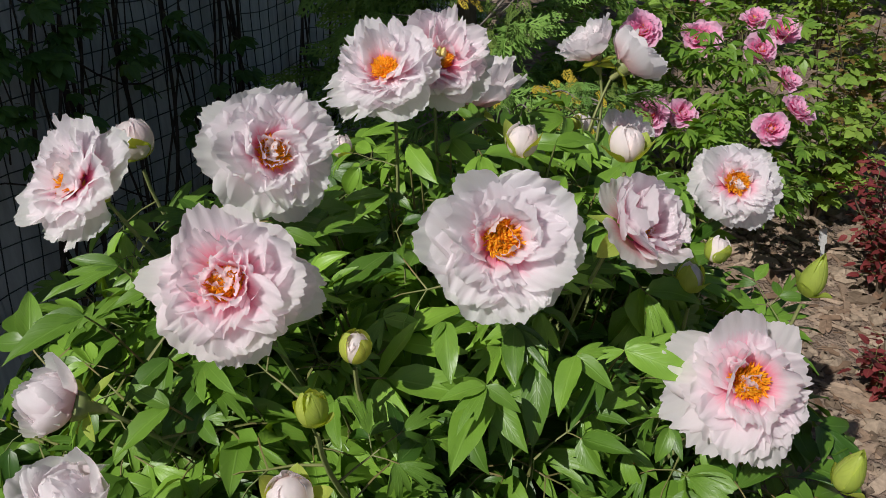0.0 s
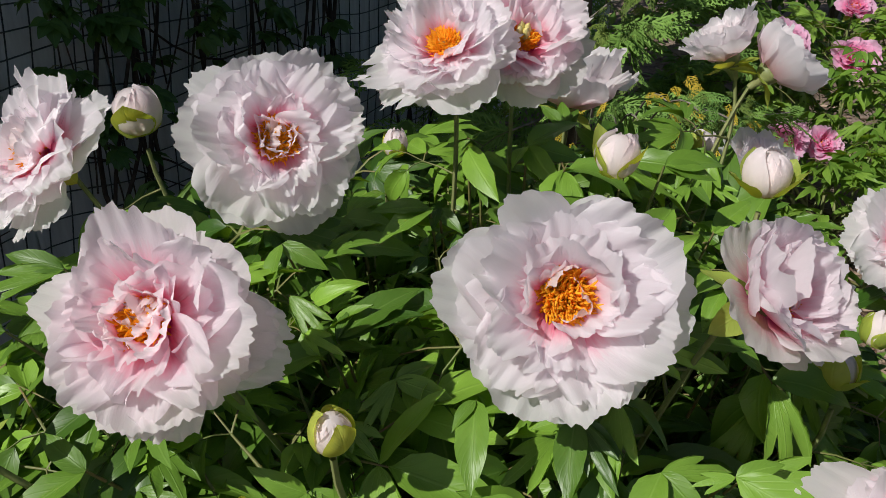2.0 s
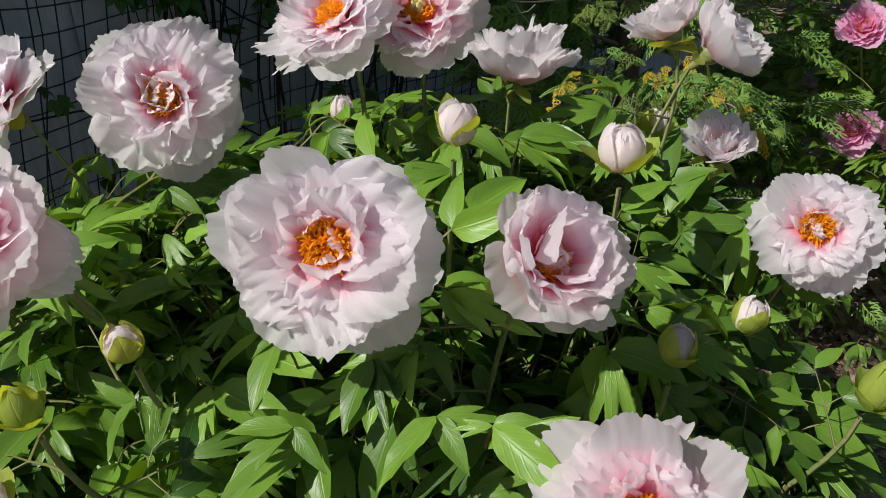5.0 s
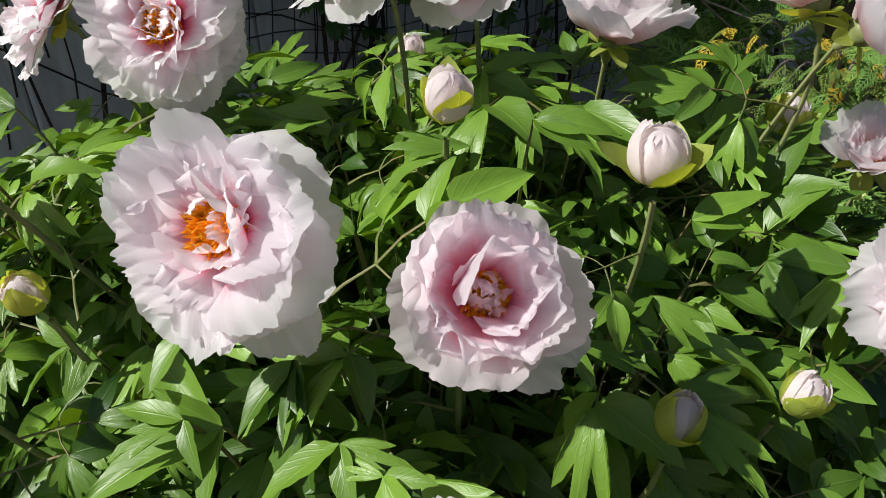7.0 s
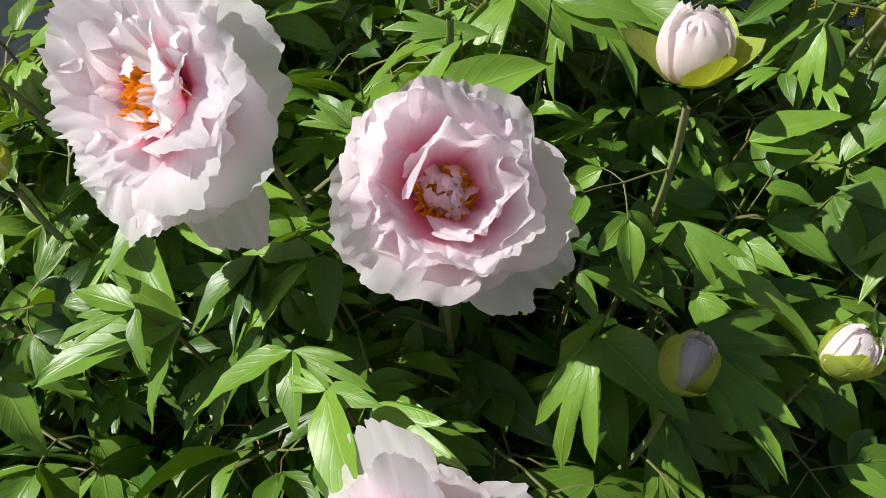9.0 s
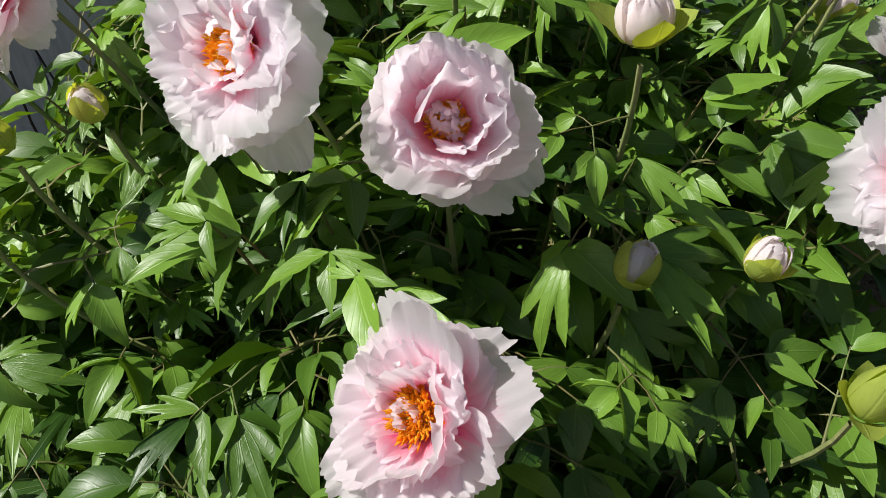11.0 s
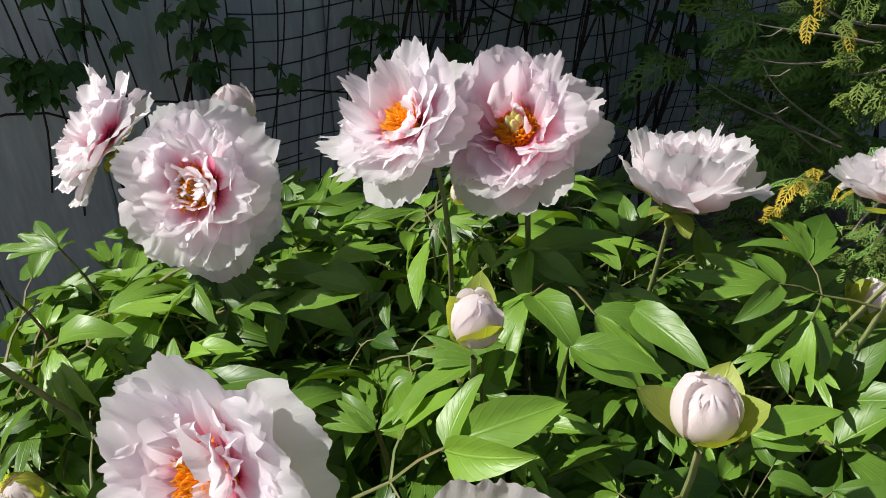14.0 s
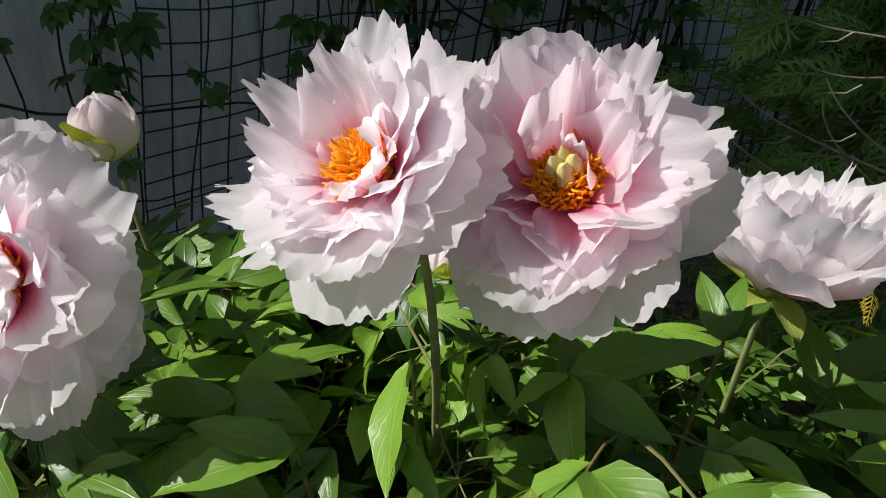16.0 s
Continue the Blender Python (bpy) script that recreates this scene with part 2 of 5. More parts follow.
class Build:
    """Gathers strips and tubes for one mesh, with blade coordinates for the materials."""

    def __init__(self):
        self.v, self.f, self.uv, self.m, self.n = [], [], [], [], 0

    def grid(self, pts, uv, mat=0):
        """pts: rows x columns x 3, uv: rows x columns x 2."""
        r, c = pts.shape[:2]
        self.v.append(pts.reshape(-1, 3))
        self.uv.append(uv.reshape(-1, 2))
        i = np.arange(r * c).reshape(r, c) + self.n
        q = np.stack([i[:-1, :-1], i[:-1, 1:], i[1:, 1:], i[1:, :-1]], -1).reshape(-1, 4)
        self.f.append(q)
        self.m.append(np.full(len(q), mat))
        self.n += r * c

    def tube(self, pts, radii, sides=5, mat=0):
        pts = np.asarray(pts, float)
        t = np.gradient(pts, axis=0)
        t /= np.linalg.norm(t, axis=1)[:, None] + 1e-9
        ref = np.array([0.0, 0, 1]) if abs(t[0][2]) < 0.8 else np.array([1.0, 0, 0])
        a = np.cross(t, ref)
        a /= np.linalg.norm(a, axis=1)[:, None] + 1e-9
        b = np.cross(t, a)
        w = np.linspace(0, 2 * np.pi, sides + 1)
        ring = a[:, None] * np.cos(w)[None, :, None] + b[:, None] * np.sin(w)[None, :, None]
        p = pts[:, None] + ring * np.asarray(radii, float)[:, None, None]
        uv = np.stack(np.meshgrid(w / 6.2832, np.linspace(0, 1, len(pts))), -1)
        self.grid(p, uv, mat)

    def mesh(self, name, mats, smooth=True):
        me = bpy.data.meshes.new(name)
        v, f = np.concatenate(self.v), np.concatenate(self.f)
        me.vertices.add(len(v))
        me.vertices.foreach_set("co", v.ravel())
        me.loops.add(f.size)
        me.loops.foreach_set("vertex_index", f.ravel())
        me.polygons.add(len(f))
        me.polygons.foreach_set("loop_start", np.arange(0, f.size, 4))
        layer = me.uv_layers.new(name="blade")
        layer.data.foreach_set("uv", np.concatenate(self.uv)[f.ravel()].ravel())
        me.polygons.foreach_set("material_index", np.concatenate(self.m))
        me.polygons.foreach_set("use_smooth", np.full(len(f), smooth))
        for m in mats:
            me.materials.append(m)
        me.update()
        me.validate()
        return me


def part(name, mesh, parent, label="", m=None):
    ob = new(name, mesh)
    ob.parent = parent
    if m is not None:
        ob.matrix_basis = m
    return tagged(ob, label)


def thing(name, place, label, category, group="", kind=""):
    ob = new(name)
    ob.location = place
    ob.empty_display_size = 0.05
    return tagged(ob, label, category, group, kind)


def frame_of(axis, spin=0.0):
    """A turn that brings z onto axis."""
    q = Vector(axis).normalized().to_track_quat("Z", "Y")
    return q.to_matrix().to_4x4() @ Matrix.Rotation(spin, 4, "Z")


def wave(x, seed):
    """Smooth uneven waves along x, about -1 to 1."""
    r = np.random.RandomState(seed % 99991)
    out = np.zeros_like(x)
    for k, a in ((1.3, 0.5), (2.7, 0.35), (5.1, 0.25), (8.3, 0.12)):
        out += a * np.sin(k * x + r.uniform(0, 6.28))
    return out


def swell(x, seed):
    """Two slow waves along x, about -1 to 1."""
    r = np.random.RandomState(seed % 99991)
    return 0.65 * np.sin(x + r.uniform(0, 6.28)) + 0.35 * np.sin(1.9 * x + r.uniform(0, 6.28))


def norm(a):
    a = np.asarray(a, float)
    return a / np.linalg.norm(a)


def curve3(p0, p1, p2, p3, n):
    s = np.linspace(0, 1, n)[:, None]
    return (1 - s) ** 3 * p0 + 3 * s * (1 - s) ** 2 * p1 + 3 * s * s * (1 - s) * p2 + s ** 3 * p3


# ---- petals, blooms, buds ----


def petal_points(length, half, elev, curl, cup, ruffle, fringe, seed, rows=14, cols=23):
    """A petal that leaves the axis along +x, elevated by elev degrees, bending by curl degrees to its tip."""
    r = np.random.RandomState(seed % 99991)
    v = np.linspace(0, 1, rows)[:, None] ** 0.80
    u = np.linspace(-1, 1, cols)[None, :]
    rim = np.zeros_like(u)
    for _ in range(r.randint(1, 4)):
        rim -= r.uniform(0.03, 0.11) * np.exp(-((u - r.uniform(-0.75, 0.75)) / r.uniform(0.05, 0.16)) ** 2)
    teeth = r.uniform(-1, 1, (2, cols))
    rim += 0.030 * swell(u * 5, seed + 1) + 0.024 * swell(u * 13, seed + 2) + 0.022 * swell(u * 27, seed + 12) + 0.016 * teeth[0]
    reach = 0.54 + 0.46 * np.sqrt(1 - 0.985 * np.abs(u) ** 2.5) + r.uniform(-0.07, 0.07) * u
    s = v * (reach + v ** 4 * fringe * rim) * length
    w = half * (0.20 + 0.80 * np.sin(np.clip(v * 1.25, 0, 1) * np.pi / 2) ** 0.9)
    y = u * w * (1 + 0.03 * wave(v * 3, seed + 3)) + r.uniform(-0.10, 0.10) * half * v ** 2
    ang = np.radians(elev + curl * (s / length))
    base = np.radians(elev)
    k = np.radians(curl) / length
    if abs(k) < 1e-3:
        k = 1e-3
    x, z = (np.sin(ang) - np.sin(base)) / k, -(np.cos(ang) - np.cos(base)) / k
    broad = 0.13 * swell(u * 2.1 + v, seed + 4) + 0.065 * swell(u * 6.5 + v * 0.8, seed + 6) + 0.022 * swell(u * 15 + v * 0.6, seed + 8)
    edge = np.abs(u) ** 3 * 0.11 * swell(v * 5 + u, seed + 5) + v ** 4 * (0.095 * swell(u * 5 - v, seed + 7) + 0.055 * swell(u * 12 - v * 2, seed + 9))
    lip = r.uniform(-0.16, 0.13) * v ** 5 + r.uniform(-0.10, 0.08) * np.abs(u) ** 4 * v
    out = cup * y ** 2 / half + half * (ruffle * (v ** 1.3 * broad + edge) + lip + 0.016 * fringe * v ** 6 * teeth[1])
    x = x - out * np.sin(ang)
    z = z + out * np.cos(ang)
    p = np.stack(np.broadcast_arrays(x, y, z), -1)
    uv = np.stack(np.broadcast_arrays(u * 1.0, v + 0 * u), -1).copy()
    return p, uv


def turned(p, angle, tilt=0.0, shift=(0, 0, 0)):
    c, s = math.cos(angle), math.sin(angle)
    q = p @ np.array([[1, 0, 0], [0, math.cos(tilt), math.sin(tilt)], [0, -math.sin(tilt), math.cos(tilt)]])
    return q @ np.array([[c, s, 0], [-s, c, 0], [0, 0, 1]]) + np.asarray(shift)


# from the outside in: how many, length, half width, elevation, curl, cup, ruffle, fringe (lengths in bloom radii)
OPEN = [(6, 0.93, 0.56, -6, 14, 0.08, 0.8, 1.0), (6, 0.92, 0.54, 5, 12, 0.14, 1.0, 1.2), (6, 0.82, 0.48, 15, 8, 0.22, 1.3, 1.4), (6, 0.66, 0.38, 24, 6, 0.30, 1.6, 1.7), (4, 0.46, 0.26, 34, 8, 0.4, 2.2, 2.0)]
DISH = [(6, 0.95, 0.58, 6, 14, 0.10, 0.7, 0.6), (6, 0.94, 0.56, 17, 12, 0.16, 0.9, 0.8), (6, 0.84, 0.48, 27, 8, 0.22, 1.3, 1.4), (6, 0.68, 0.38, 35, 6, 0.30, 1.6, 1.7), (4, 0.46, 0.26, 42, 8, 0.4, 2.2, 2.0)]
FULL = [(6, 0.93, 0.57, -14, 14, 0.10, 0.7, 0.6), (6, 0.92, 0.55, 3, 12, 0.2, 0.9, 0.8), (7, 0.86, 0.48, 18, 12, 0.3, 1.2, 1.0), (6, 0.74, 0.40, 31, 14, 0.38, 1.5, 1.3), (5, 0.58, 0.30, 44, 18, 0.45, 2.0, 1.6), (4, 0.46, 0.19, 58, 40, 0.5, 2.4, 1.9)]
CUP = [(2, 0.98, 0.58, 2, 14, 0.15, 0.7, 0.7), (6, 1.06, 0.68, 24, 44, 0.3, 0.7, 0.7), (6, 1.00, 0.62, 32, 36, 0.32, 0.9, 0.9), (5, 0.88, 0.52, 40, 26, 0.35, 1.1, 1.1), (4, 0.68, 0.40, 44, 20, 0.38, 1.4, 1.4)]
TALL = [(6, 0.93, 0.56, -2, 14, 0.12, 0.7, 0.9), (6, 0.93, 0.55, 10, 18, 0.2, 0.9, 1.2), (6, 0.92, 0.49, 22, 20, 0.3, 1.3, 1.6), (6, 0.84, 0.40, 34, 18, 0.38, 1.8, 2.0), (4, 0.62, 0.29, 44, 16, 0.4, 2.4, 2.2)]
VASE = [(6, 0.96, 0.62, 20, 46, 0.25, 0.6, 0.8), (6, 0.98, 0.60, 36, 40, 0.3, 0.8, 1.0), (5, 0.88, 0.52, 46, 26, 0.35, 1.2, 1.4), (4, 0.76, 0.40, 58, 16, 0.35, 1.7, 1.8), (3, 0.66, 0.24, 62, 6, 0.4, 2.2, 2.2)]
GLOBE = [(5, 1.25, 0.70, 8, 100, 0.7, 0.5, 0.6), (6, 1.28, 0.66, 24, 98, 0.75, 0.5, 0.7), (6, 1.15, 0.58, 40, 84, 0.75, 0.7, 0.9), (5, 0.95, 0.46, 55, 60, 0.8, 1.0, 1.2)]


def stamens_mesh(size, count, seed, lean=1.0):
    r = np.random.RandomState(seed)
    b = Build()
    for i in range(count):
        a = i * 2.39996 + r.uniform(-0.2, 0.2)
        q = math.sqrt((i + 0.5) / count)
        elev = radians(88 - 48 * q * lean + r.uniform(-14, 14))
        ln = size * r.uniform(0.13, 0.235)
        start = np.array([math.cos(a), math.sin(a), 0]) * size * 0.10 * q
        d = np.array([math.cos(a) * math.cos(elev), math.sin(a) * math.cos(elev), math.sin(elev)])
        side = np.array([-math.sin(a), math.cos(a), 0]) * r.uniform(-0.3, 0.3)
        mid = start + d * ln * 0.55
        end = start + d * ln * 0.9 + (side + np.array([0, 0, 0.15])) * ln * 0.25
        b.tube([start, mid, end], [size * 0.010, size * 0.008, size * 0.006], 3, 1)
        e = end - mid
        e = e / np.linalg.norm(e) + side * 0.5 + r.uniform(-0.6, 0.6, 3)
        w = size * r.uniform(0.011, 0.016)
        al = size * r.uniform(0.06, 0.11)
        b.tube([end - e * al * 0.15, end + e * al * 0.2, end + e * al * 0.6 + side * al * 0.3, end + e * al * 0.85 + side * al * 0.8], [w * 0.3, w, w * 0.9, w * 0.25], 4, 0)
    lathe(b, [(size * 0.20, -size * 0.02), (size * 0.17, size * 0.06), (size * 0.10, size * 0.12), (size * 0.001, size * 0.14)], 12, 1)
    return b.mesh("stamens", [ANTHER, FILAMENT])


def lathe(b, profile, sides=14, mat=0, wobble=0.0, seed=0):
    w = np.linspace(0, 2 * np.pi, sides + 1)
    pr = np.asarray(profile, float)
    rad = pr[:, 0][:, None] * (1 + wobble * wave(np.sin(w) * 2 + np.cos(w), seed))[None, :]
    p = np.stack([rad * np.cos(w), rad * np.sin(w), np.repeat(pr[:, 1][:, None], sides + 1, 1)], -1)
    uv = np.stack(np.meshgrid(w / 6.2832, np.linspace(0, 1, len(pr))), -1)
    b.grid(p, uv, mat)


def sepal_points(length, half, elev, curl, seed):
    r = np.random.RandomState(seed % 99991)
    v = np.linspace(0, 1, 9)[:, None]
    u = np.linspace(-1, 1, 7)[None, :]
    w = half * np.sin(np.pi * np.clip(0.10 + 0.90 * v, 0, 1) ** 0.8) ** 0.8 + 1e-5
    y = u * w
    k = np.radians(curl) / length
    s = v * length + 0 * u
    ang = np.radians(elev) + k * s
    if abs(curl) < 0.5:
        x, z = s * np.cos(ang), s * np.sin(ang)
    else:
        x, z = (np.sin(ang) - math.sin(radians(elev))) / k, -(np.cos(ang) - math.cos(radians(elev))) / k
    out = 0.35 * y ** 2 / half + 0.05 * half * wave(v * 5 + u, seed)
    p = np.stack(np.broadcast_arrays(x - out * np.sin(ang), y, z + out * np.cos(ang)), -1)
    return p, np.stack(np.broadcast_arrays(u * 1.0, v + 0 * u), -1).copy()


def make_bloom(bush, base, place, axis, radius, rings, mat, seed, label, stamens=True, lift=0.0, sepals=4, grid=(15, 41), count=620, pod=1.0, loose=(), hearts=0):
    """A bloom as a part of its bush: the receptacle, with each petal, the sepals and the stamens under it."""
    r = np.random.RandomState(seed)
    b = Build()
    lathe(b, [(0.004, -0.030), (0.007, -0.016), (0.013, -0.008), (0.016, 0.0), (0.008, 0.006), (0.0005, 0.007)], 10)
    bloom = part("bloom", b.mesh("bloom", [STEM]), bush, label, Matrix.Translation(Vector(place) - Vector(base)) @ frame_of(axis))
    high = frame_of(axis).to_3x3().transposed() @ Vector((0, 0, 1))
    high = math.atan2(high.y, high.x)
    # the petals wind inward in a spiral, each lying on the ones before it
    counts = np.array([q[0] for q in rings])
    middle = np.cumsum(counts) - counts / 2
    total = int(counts.sum())
    off = r.uniform(0, 6.28)
    lean = r.uniform(0, 6.28, 4)
    for n in range(total):
        ln, hw, el, curl, cup, ruf, fri = (np.interp(n + 0.5, middle, [q[j] for q in rings]) for j in range(1, 8))
        t = n / total
        a = off + n * 2.39996 + r.uniform(-0.22, 0.22)
        loosen = 4 + 9 * t * t
        low = lift > 15 and math.cos(a - high) < 0.1
        stray = r.rand() < (0.18 + 0.2 * t if t < 0.75 else 0.05)
        el += (0.3 + 0.7 * t) * (9 * math.sin(a + lean[0]) + 8 * math.sin(2 * a + lean[1]) + 7 * math.sin(4 * a + lean[2])) + (r.uniform(-8, 24) if stray else 0)
        curl += r.uniform(-34, 30) if stray else r.uniform(-10, 10)
        if low:
            el, curl, ln = min(el, 30), min(curl, 14), ln * (1 - 0.15 * t)
        ln *= 1 + 0.06 * math.sin(a + lean[2]) + 0.08 * math.sin(3 * a + lean[3])
        cup += r.choice([0.0, 0.0, 0.25, 0.5]) * t
        p, uv = petal_points(radius * ln * r.uniform(0.84, 1.12), radius * hw * r.uniform(0.78, 1.12), el + lift * 1.2 * t * math.cos(a - high) + r.uniform(-loosen, loosen), curl, cup, ruf, fri, seed * 131 + n * 17, *grid)
        root = radius * (0.18 - 0.05 * t)
        p = turned(p, a, r.uniform(-0.16, 0.16) * (0.6 + t), (math.cos(a) * root, math.sin(a) * root, radius * (0.09 * t - 0.02)))
        uv[..., 1] *= 0.52 + 0.48 * min(1.0, ln / 0.88)
        pb = Build()
        pb.grid(p, uv)
        part("petal", pb.mesh("petal", [mat]), bloom)
    n = total
    back = frame_of(axis).to_3x3().transposed()
    for way, ln, hw, el, *more in loose:
        w = back @ Vector(way)
        a = math.atan2(w.y, w.x)
        n += 1
        curl, ruf, fri = more if more else (-12 if el < 30 else 10, 0.8, 0.8)
        p, uv = petal_points(radius * ln, radius * hw, el, curl, 0.15, ruf, fri, seed * 131 + n * 17, *grid)
        pb = Build()
        pb.grid(turned(p, a, 0.05, (math.cos(a) * radius * 0.17, math.sin(a) * radius * 0.17, radius * (-0.02 if el < 30 else 0.04))), uv)
        part("petal", pb.mesh("petal", [mat]), bloom, "loose outer petal hanging from the bloom" if el < 0 else "")
    # small crumpled petals among the stamens
    for i in range(hearts):
        a = i * 2.4 + r.uniform(-0.6, 0.6)
        n += 1
        p, uv = petal_points(radius * r.uniform(0.30, 0.46), radius * r.uniform(0.10, 0.19), r.uniform(58, 100), r.uniform(10, 95), 0.5, 2.2, 1.8, seed * 131 + n * 17, *grid)
        root = radius * r.uniform(0.03, 0.20)
        uv[..., 1] = 0.22 + 0.6 * uv[..., 1]
        pb = Build()
        pb.grid(turned(p, a, r.uniform(-0.5, 0.5), (math.cos(a) * root, math.sin(a) * root, radius * 0.06)), uv)
        part("petal", pb.mesh("petal", [mat]), bloom, "small crumpled petal among the stamens")
    for i in range(sepals):
        p, uv = sepal_points(r.uniform(0.028, 0.042), r.uniform(0.009, 0.013), r.uniform(-35, 15), r.uniform(-20, 30), seed + i)
        a = i * 6.2832 / max(sepals, 1) + r.uniform(-0.5, 0.5)
        sb = Build()
        sb.grid(turned(p, a, 0, (math.cos(a) * 0.008, math.sin(a) * 0.008, -0.012)), uv)
        part("sepal", sb.mesh("sepal", [SEPAL]), bloom, "yellow-green sepal")
    if stamens:
        tagged(part("flower_centre", stamens_mesh(radius, count, seed), bloom, "orange-yellow stamens", Matrix.Translation((0, 0, 0.004))), kind="stuff")
        cb = Build()
        for i in range(4):
            a = i * 1.57 + 0.4
            c = np.array([math.cos(a), math.sin(a), 0]) * 0.0032
            cb.tube([c, c * 1.2 + [0, 0, 0.006], c * 0.95 + [0, 0, 0.012], c * 1.3 + [0, 0, 0.0155]], [0.0024, 0.0036, 0.0026, 0.00005], 6)
        part("seed_pod", cb.mesh("carpels", [CARPEL]), bloom, "pale yellow carpels", Matrix.Translation((0, 0, 0.003 if pod < 1.2 else 0.009)) @ Matrix.Scale(pod, 4))
    return bloom


def make_bud(bush, base, place, axis, radius, seed, label, green=0.3, wings=3):
    """A closed bud: wrapped petals over a core, sepals pressed to it and leafy wings spread below. green: how far the sepals cover it."""
    r = np.random.RandomState(seed)
    b = Build()
    pr = [(max(0.00003, radius * 0.985 * math.sin(t) ** 0.85), radius * 1.08 * (0.95 - math.cos(t))) for t in np.linspace(0.05, 3.1415, 12)]
    closed = green >= 0.9
    pinch, tall = (0.62, 1.6) if green > 0.92 else (0.35, 1.2) if closed else (0.16, 1.05) if green > 0.3 else (0.10, 0.97)
    pr = [(q * (1 - pinch * (h / radius / 2.1) ** 2), h * tall) for q, h in pr]
    lathe(b, pr if closed else [(q * 0.94, h * 0.975) for q, h in pr], 14, 0, 0.03, seed)
    bud = part("bud", b.mesh("bud", [SEPAL if closed else BUD_PETAL]), bush, label, Matrix.Translation(Vector(place) - Vector(base)) @ frame_of(axis, r.uniform(0, 6)) @ Matrix.Translation((0, 0, -radius)))

    def wrap(lo, hi, arc, grow, swirl, mat, nm, lab, k):
        t = np.linspace(lo, hi, 10)[:, None]
        u = np.linspace(-1, 1, 9)[None, :]
        v = (t - lo) / (hi - lo)
        width = arc * (0.55 + 0.45 * np.sin(np.pi * np.clip(v * 0.8 + 0.1, 0, 1)))
        lon = u * width * (1 - 0.45 * v ** 4) + swirl * v
        top = t * (1 - 0.10 * np.abs(u) ** 2.5 * v + 0.022 * wave(u * 5, k + 9) * v ** 3)
        rad = radius * (grow + 0.045 * wave(u * 3 + v * 2, k) * v + 0.030 * wave(u * 6, k + 5) * v ** 3 + 0.045 * v * np.abs(u) ** 3)
        rho = rad * np.sin(np.clip(top, 0, 3.0)) ** 0.85
        z = rad * 1.08 * (0.95 - np.cos(top))
        rho, z = rho * (1 - pinch * (z / radius / 2.1) ** 2), z * tall
        p = np.stack([rho * np.cos(lon), rho * np.sin(lon), z + 0 * lon], -1)
        uv = np.stack(np.broadcast_arrays(u * 1.0, v + 0 * u), -1).copy()
        wb = Build()
        wb.grid(turned(p, r.uniform(0, 6.28) if nm == "petal" else k * 6.2832 / 3 + seed), uv)
        part(nm, wb.mesh(nm, [mat]), bud, lab)

    for i in range(0 if closed else 8):
        wrap(0.4, r.uniform(2.5, 3.0), r.uniform(0.6, 1.0), 0.93 + 0.024 * i, r.uniform(-0.5, 0.5), BUD_PETAL, "petal", "", seed * 31 + i)
    for i in range(3):
        wrap(0.12, 0.5 + 2.5 * green + r.uniform(-0.2, 0.2), (0.55 + 0.5 * green) if green < 0.9 else 1.15, 1.13 + 0.012 * i, r.uniform(-0.2, 0.2), SEPAL, "sepal", "yellow-green sepal", i)
    big = 1.12 if green < 0.3 else 1.0
    for i in range(wings):
        p, uv = sepal_points(radius * big * r.uniform(1.45, 2.0), radius * big * r.uniform(0.60, 0.85), r.uniform(36, 66), r.uniform(-10, 30), seed + i)
        a = i * 6.2832 / wings + r.uniform(-0.5, 0.5)
        sb = Build()
        sb.grid(turned(p, a, 0, (math.cos(a) * radius * 0.6, math.sin(a) * radius * 0.6, radius * 0.05)), uv)
        part("sepal", sb.mesh("sepal", [SEPAL]), bud, "yellow-green sepal spread like a wing")
    return bud


# ---- leaves ----


def leaflet(b, base, direction, normal, length, half, fold, droop, seed, mat=0, rows=8, cols=5):
    r = np.random.RandomState(seed % 99991)
    d = np.asarray(direction, float)
    d /= np.linalg.norm(d)
    nrm = np.asarray(normal, float)
    nrm = nrm - d * (nrm @ d)
    nrm /= np.linalg.norm(nrm)
    side = np.cross(nrm, d)
    v = np.linspace(0, 1, rows)[:, None]
    u = np.linspace(-1, 1, cols)[None, :]
    w = half * np.sin(np.pi * np.clip(v, 0, 1) ** 0.72) ** 0.9 * (1 + 0.06 * wave(v * 5, seed)) + half * 0.012
    k = radians(droop)
    if abs(k) < 0.02:
        k = 0.02
    x, z = np.sin(k * v) / k * length, -(1 - np.cos(k * v)) / k * length
    bend = r.uniform(-0.12, 0.12) * v ** 2 * length
    up = fold * np.abs(u) * w + 0.16 * half * wave(v * 5 + u * 1.2, seed + 3) * np.abs(u)
    p = np.asarray(base) + (x * d[None] + 0)[:, None] + (z * nrm[None])[:, None] + ((u * w + bend)[..., None] * side) + up[..., None] * nrm
    uv = np.stack(np.broadcast_arrays(u * 1.0, v + 0 * u), -1).copy()
    b.grid(p, uv, mat)


LOBE_U = np.array([-1, -0.84, -0.66, -0.48, -0.33, -0.17, 0, 0.17, 0.33, 0.48, 0.66, 0.84, 1])


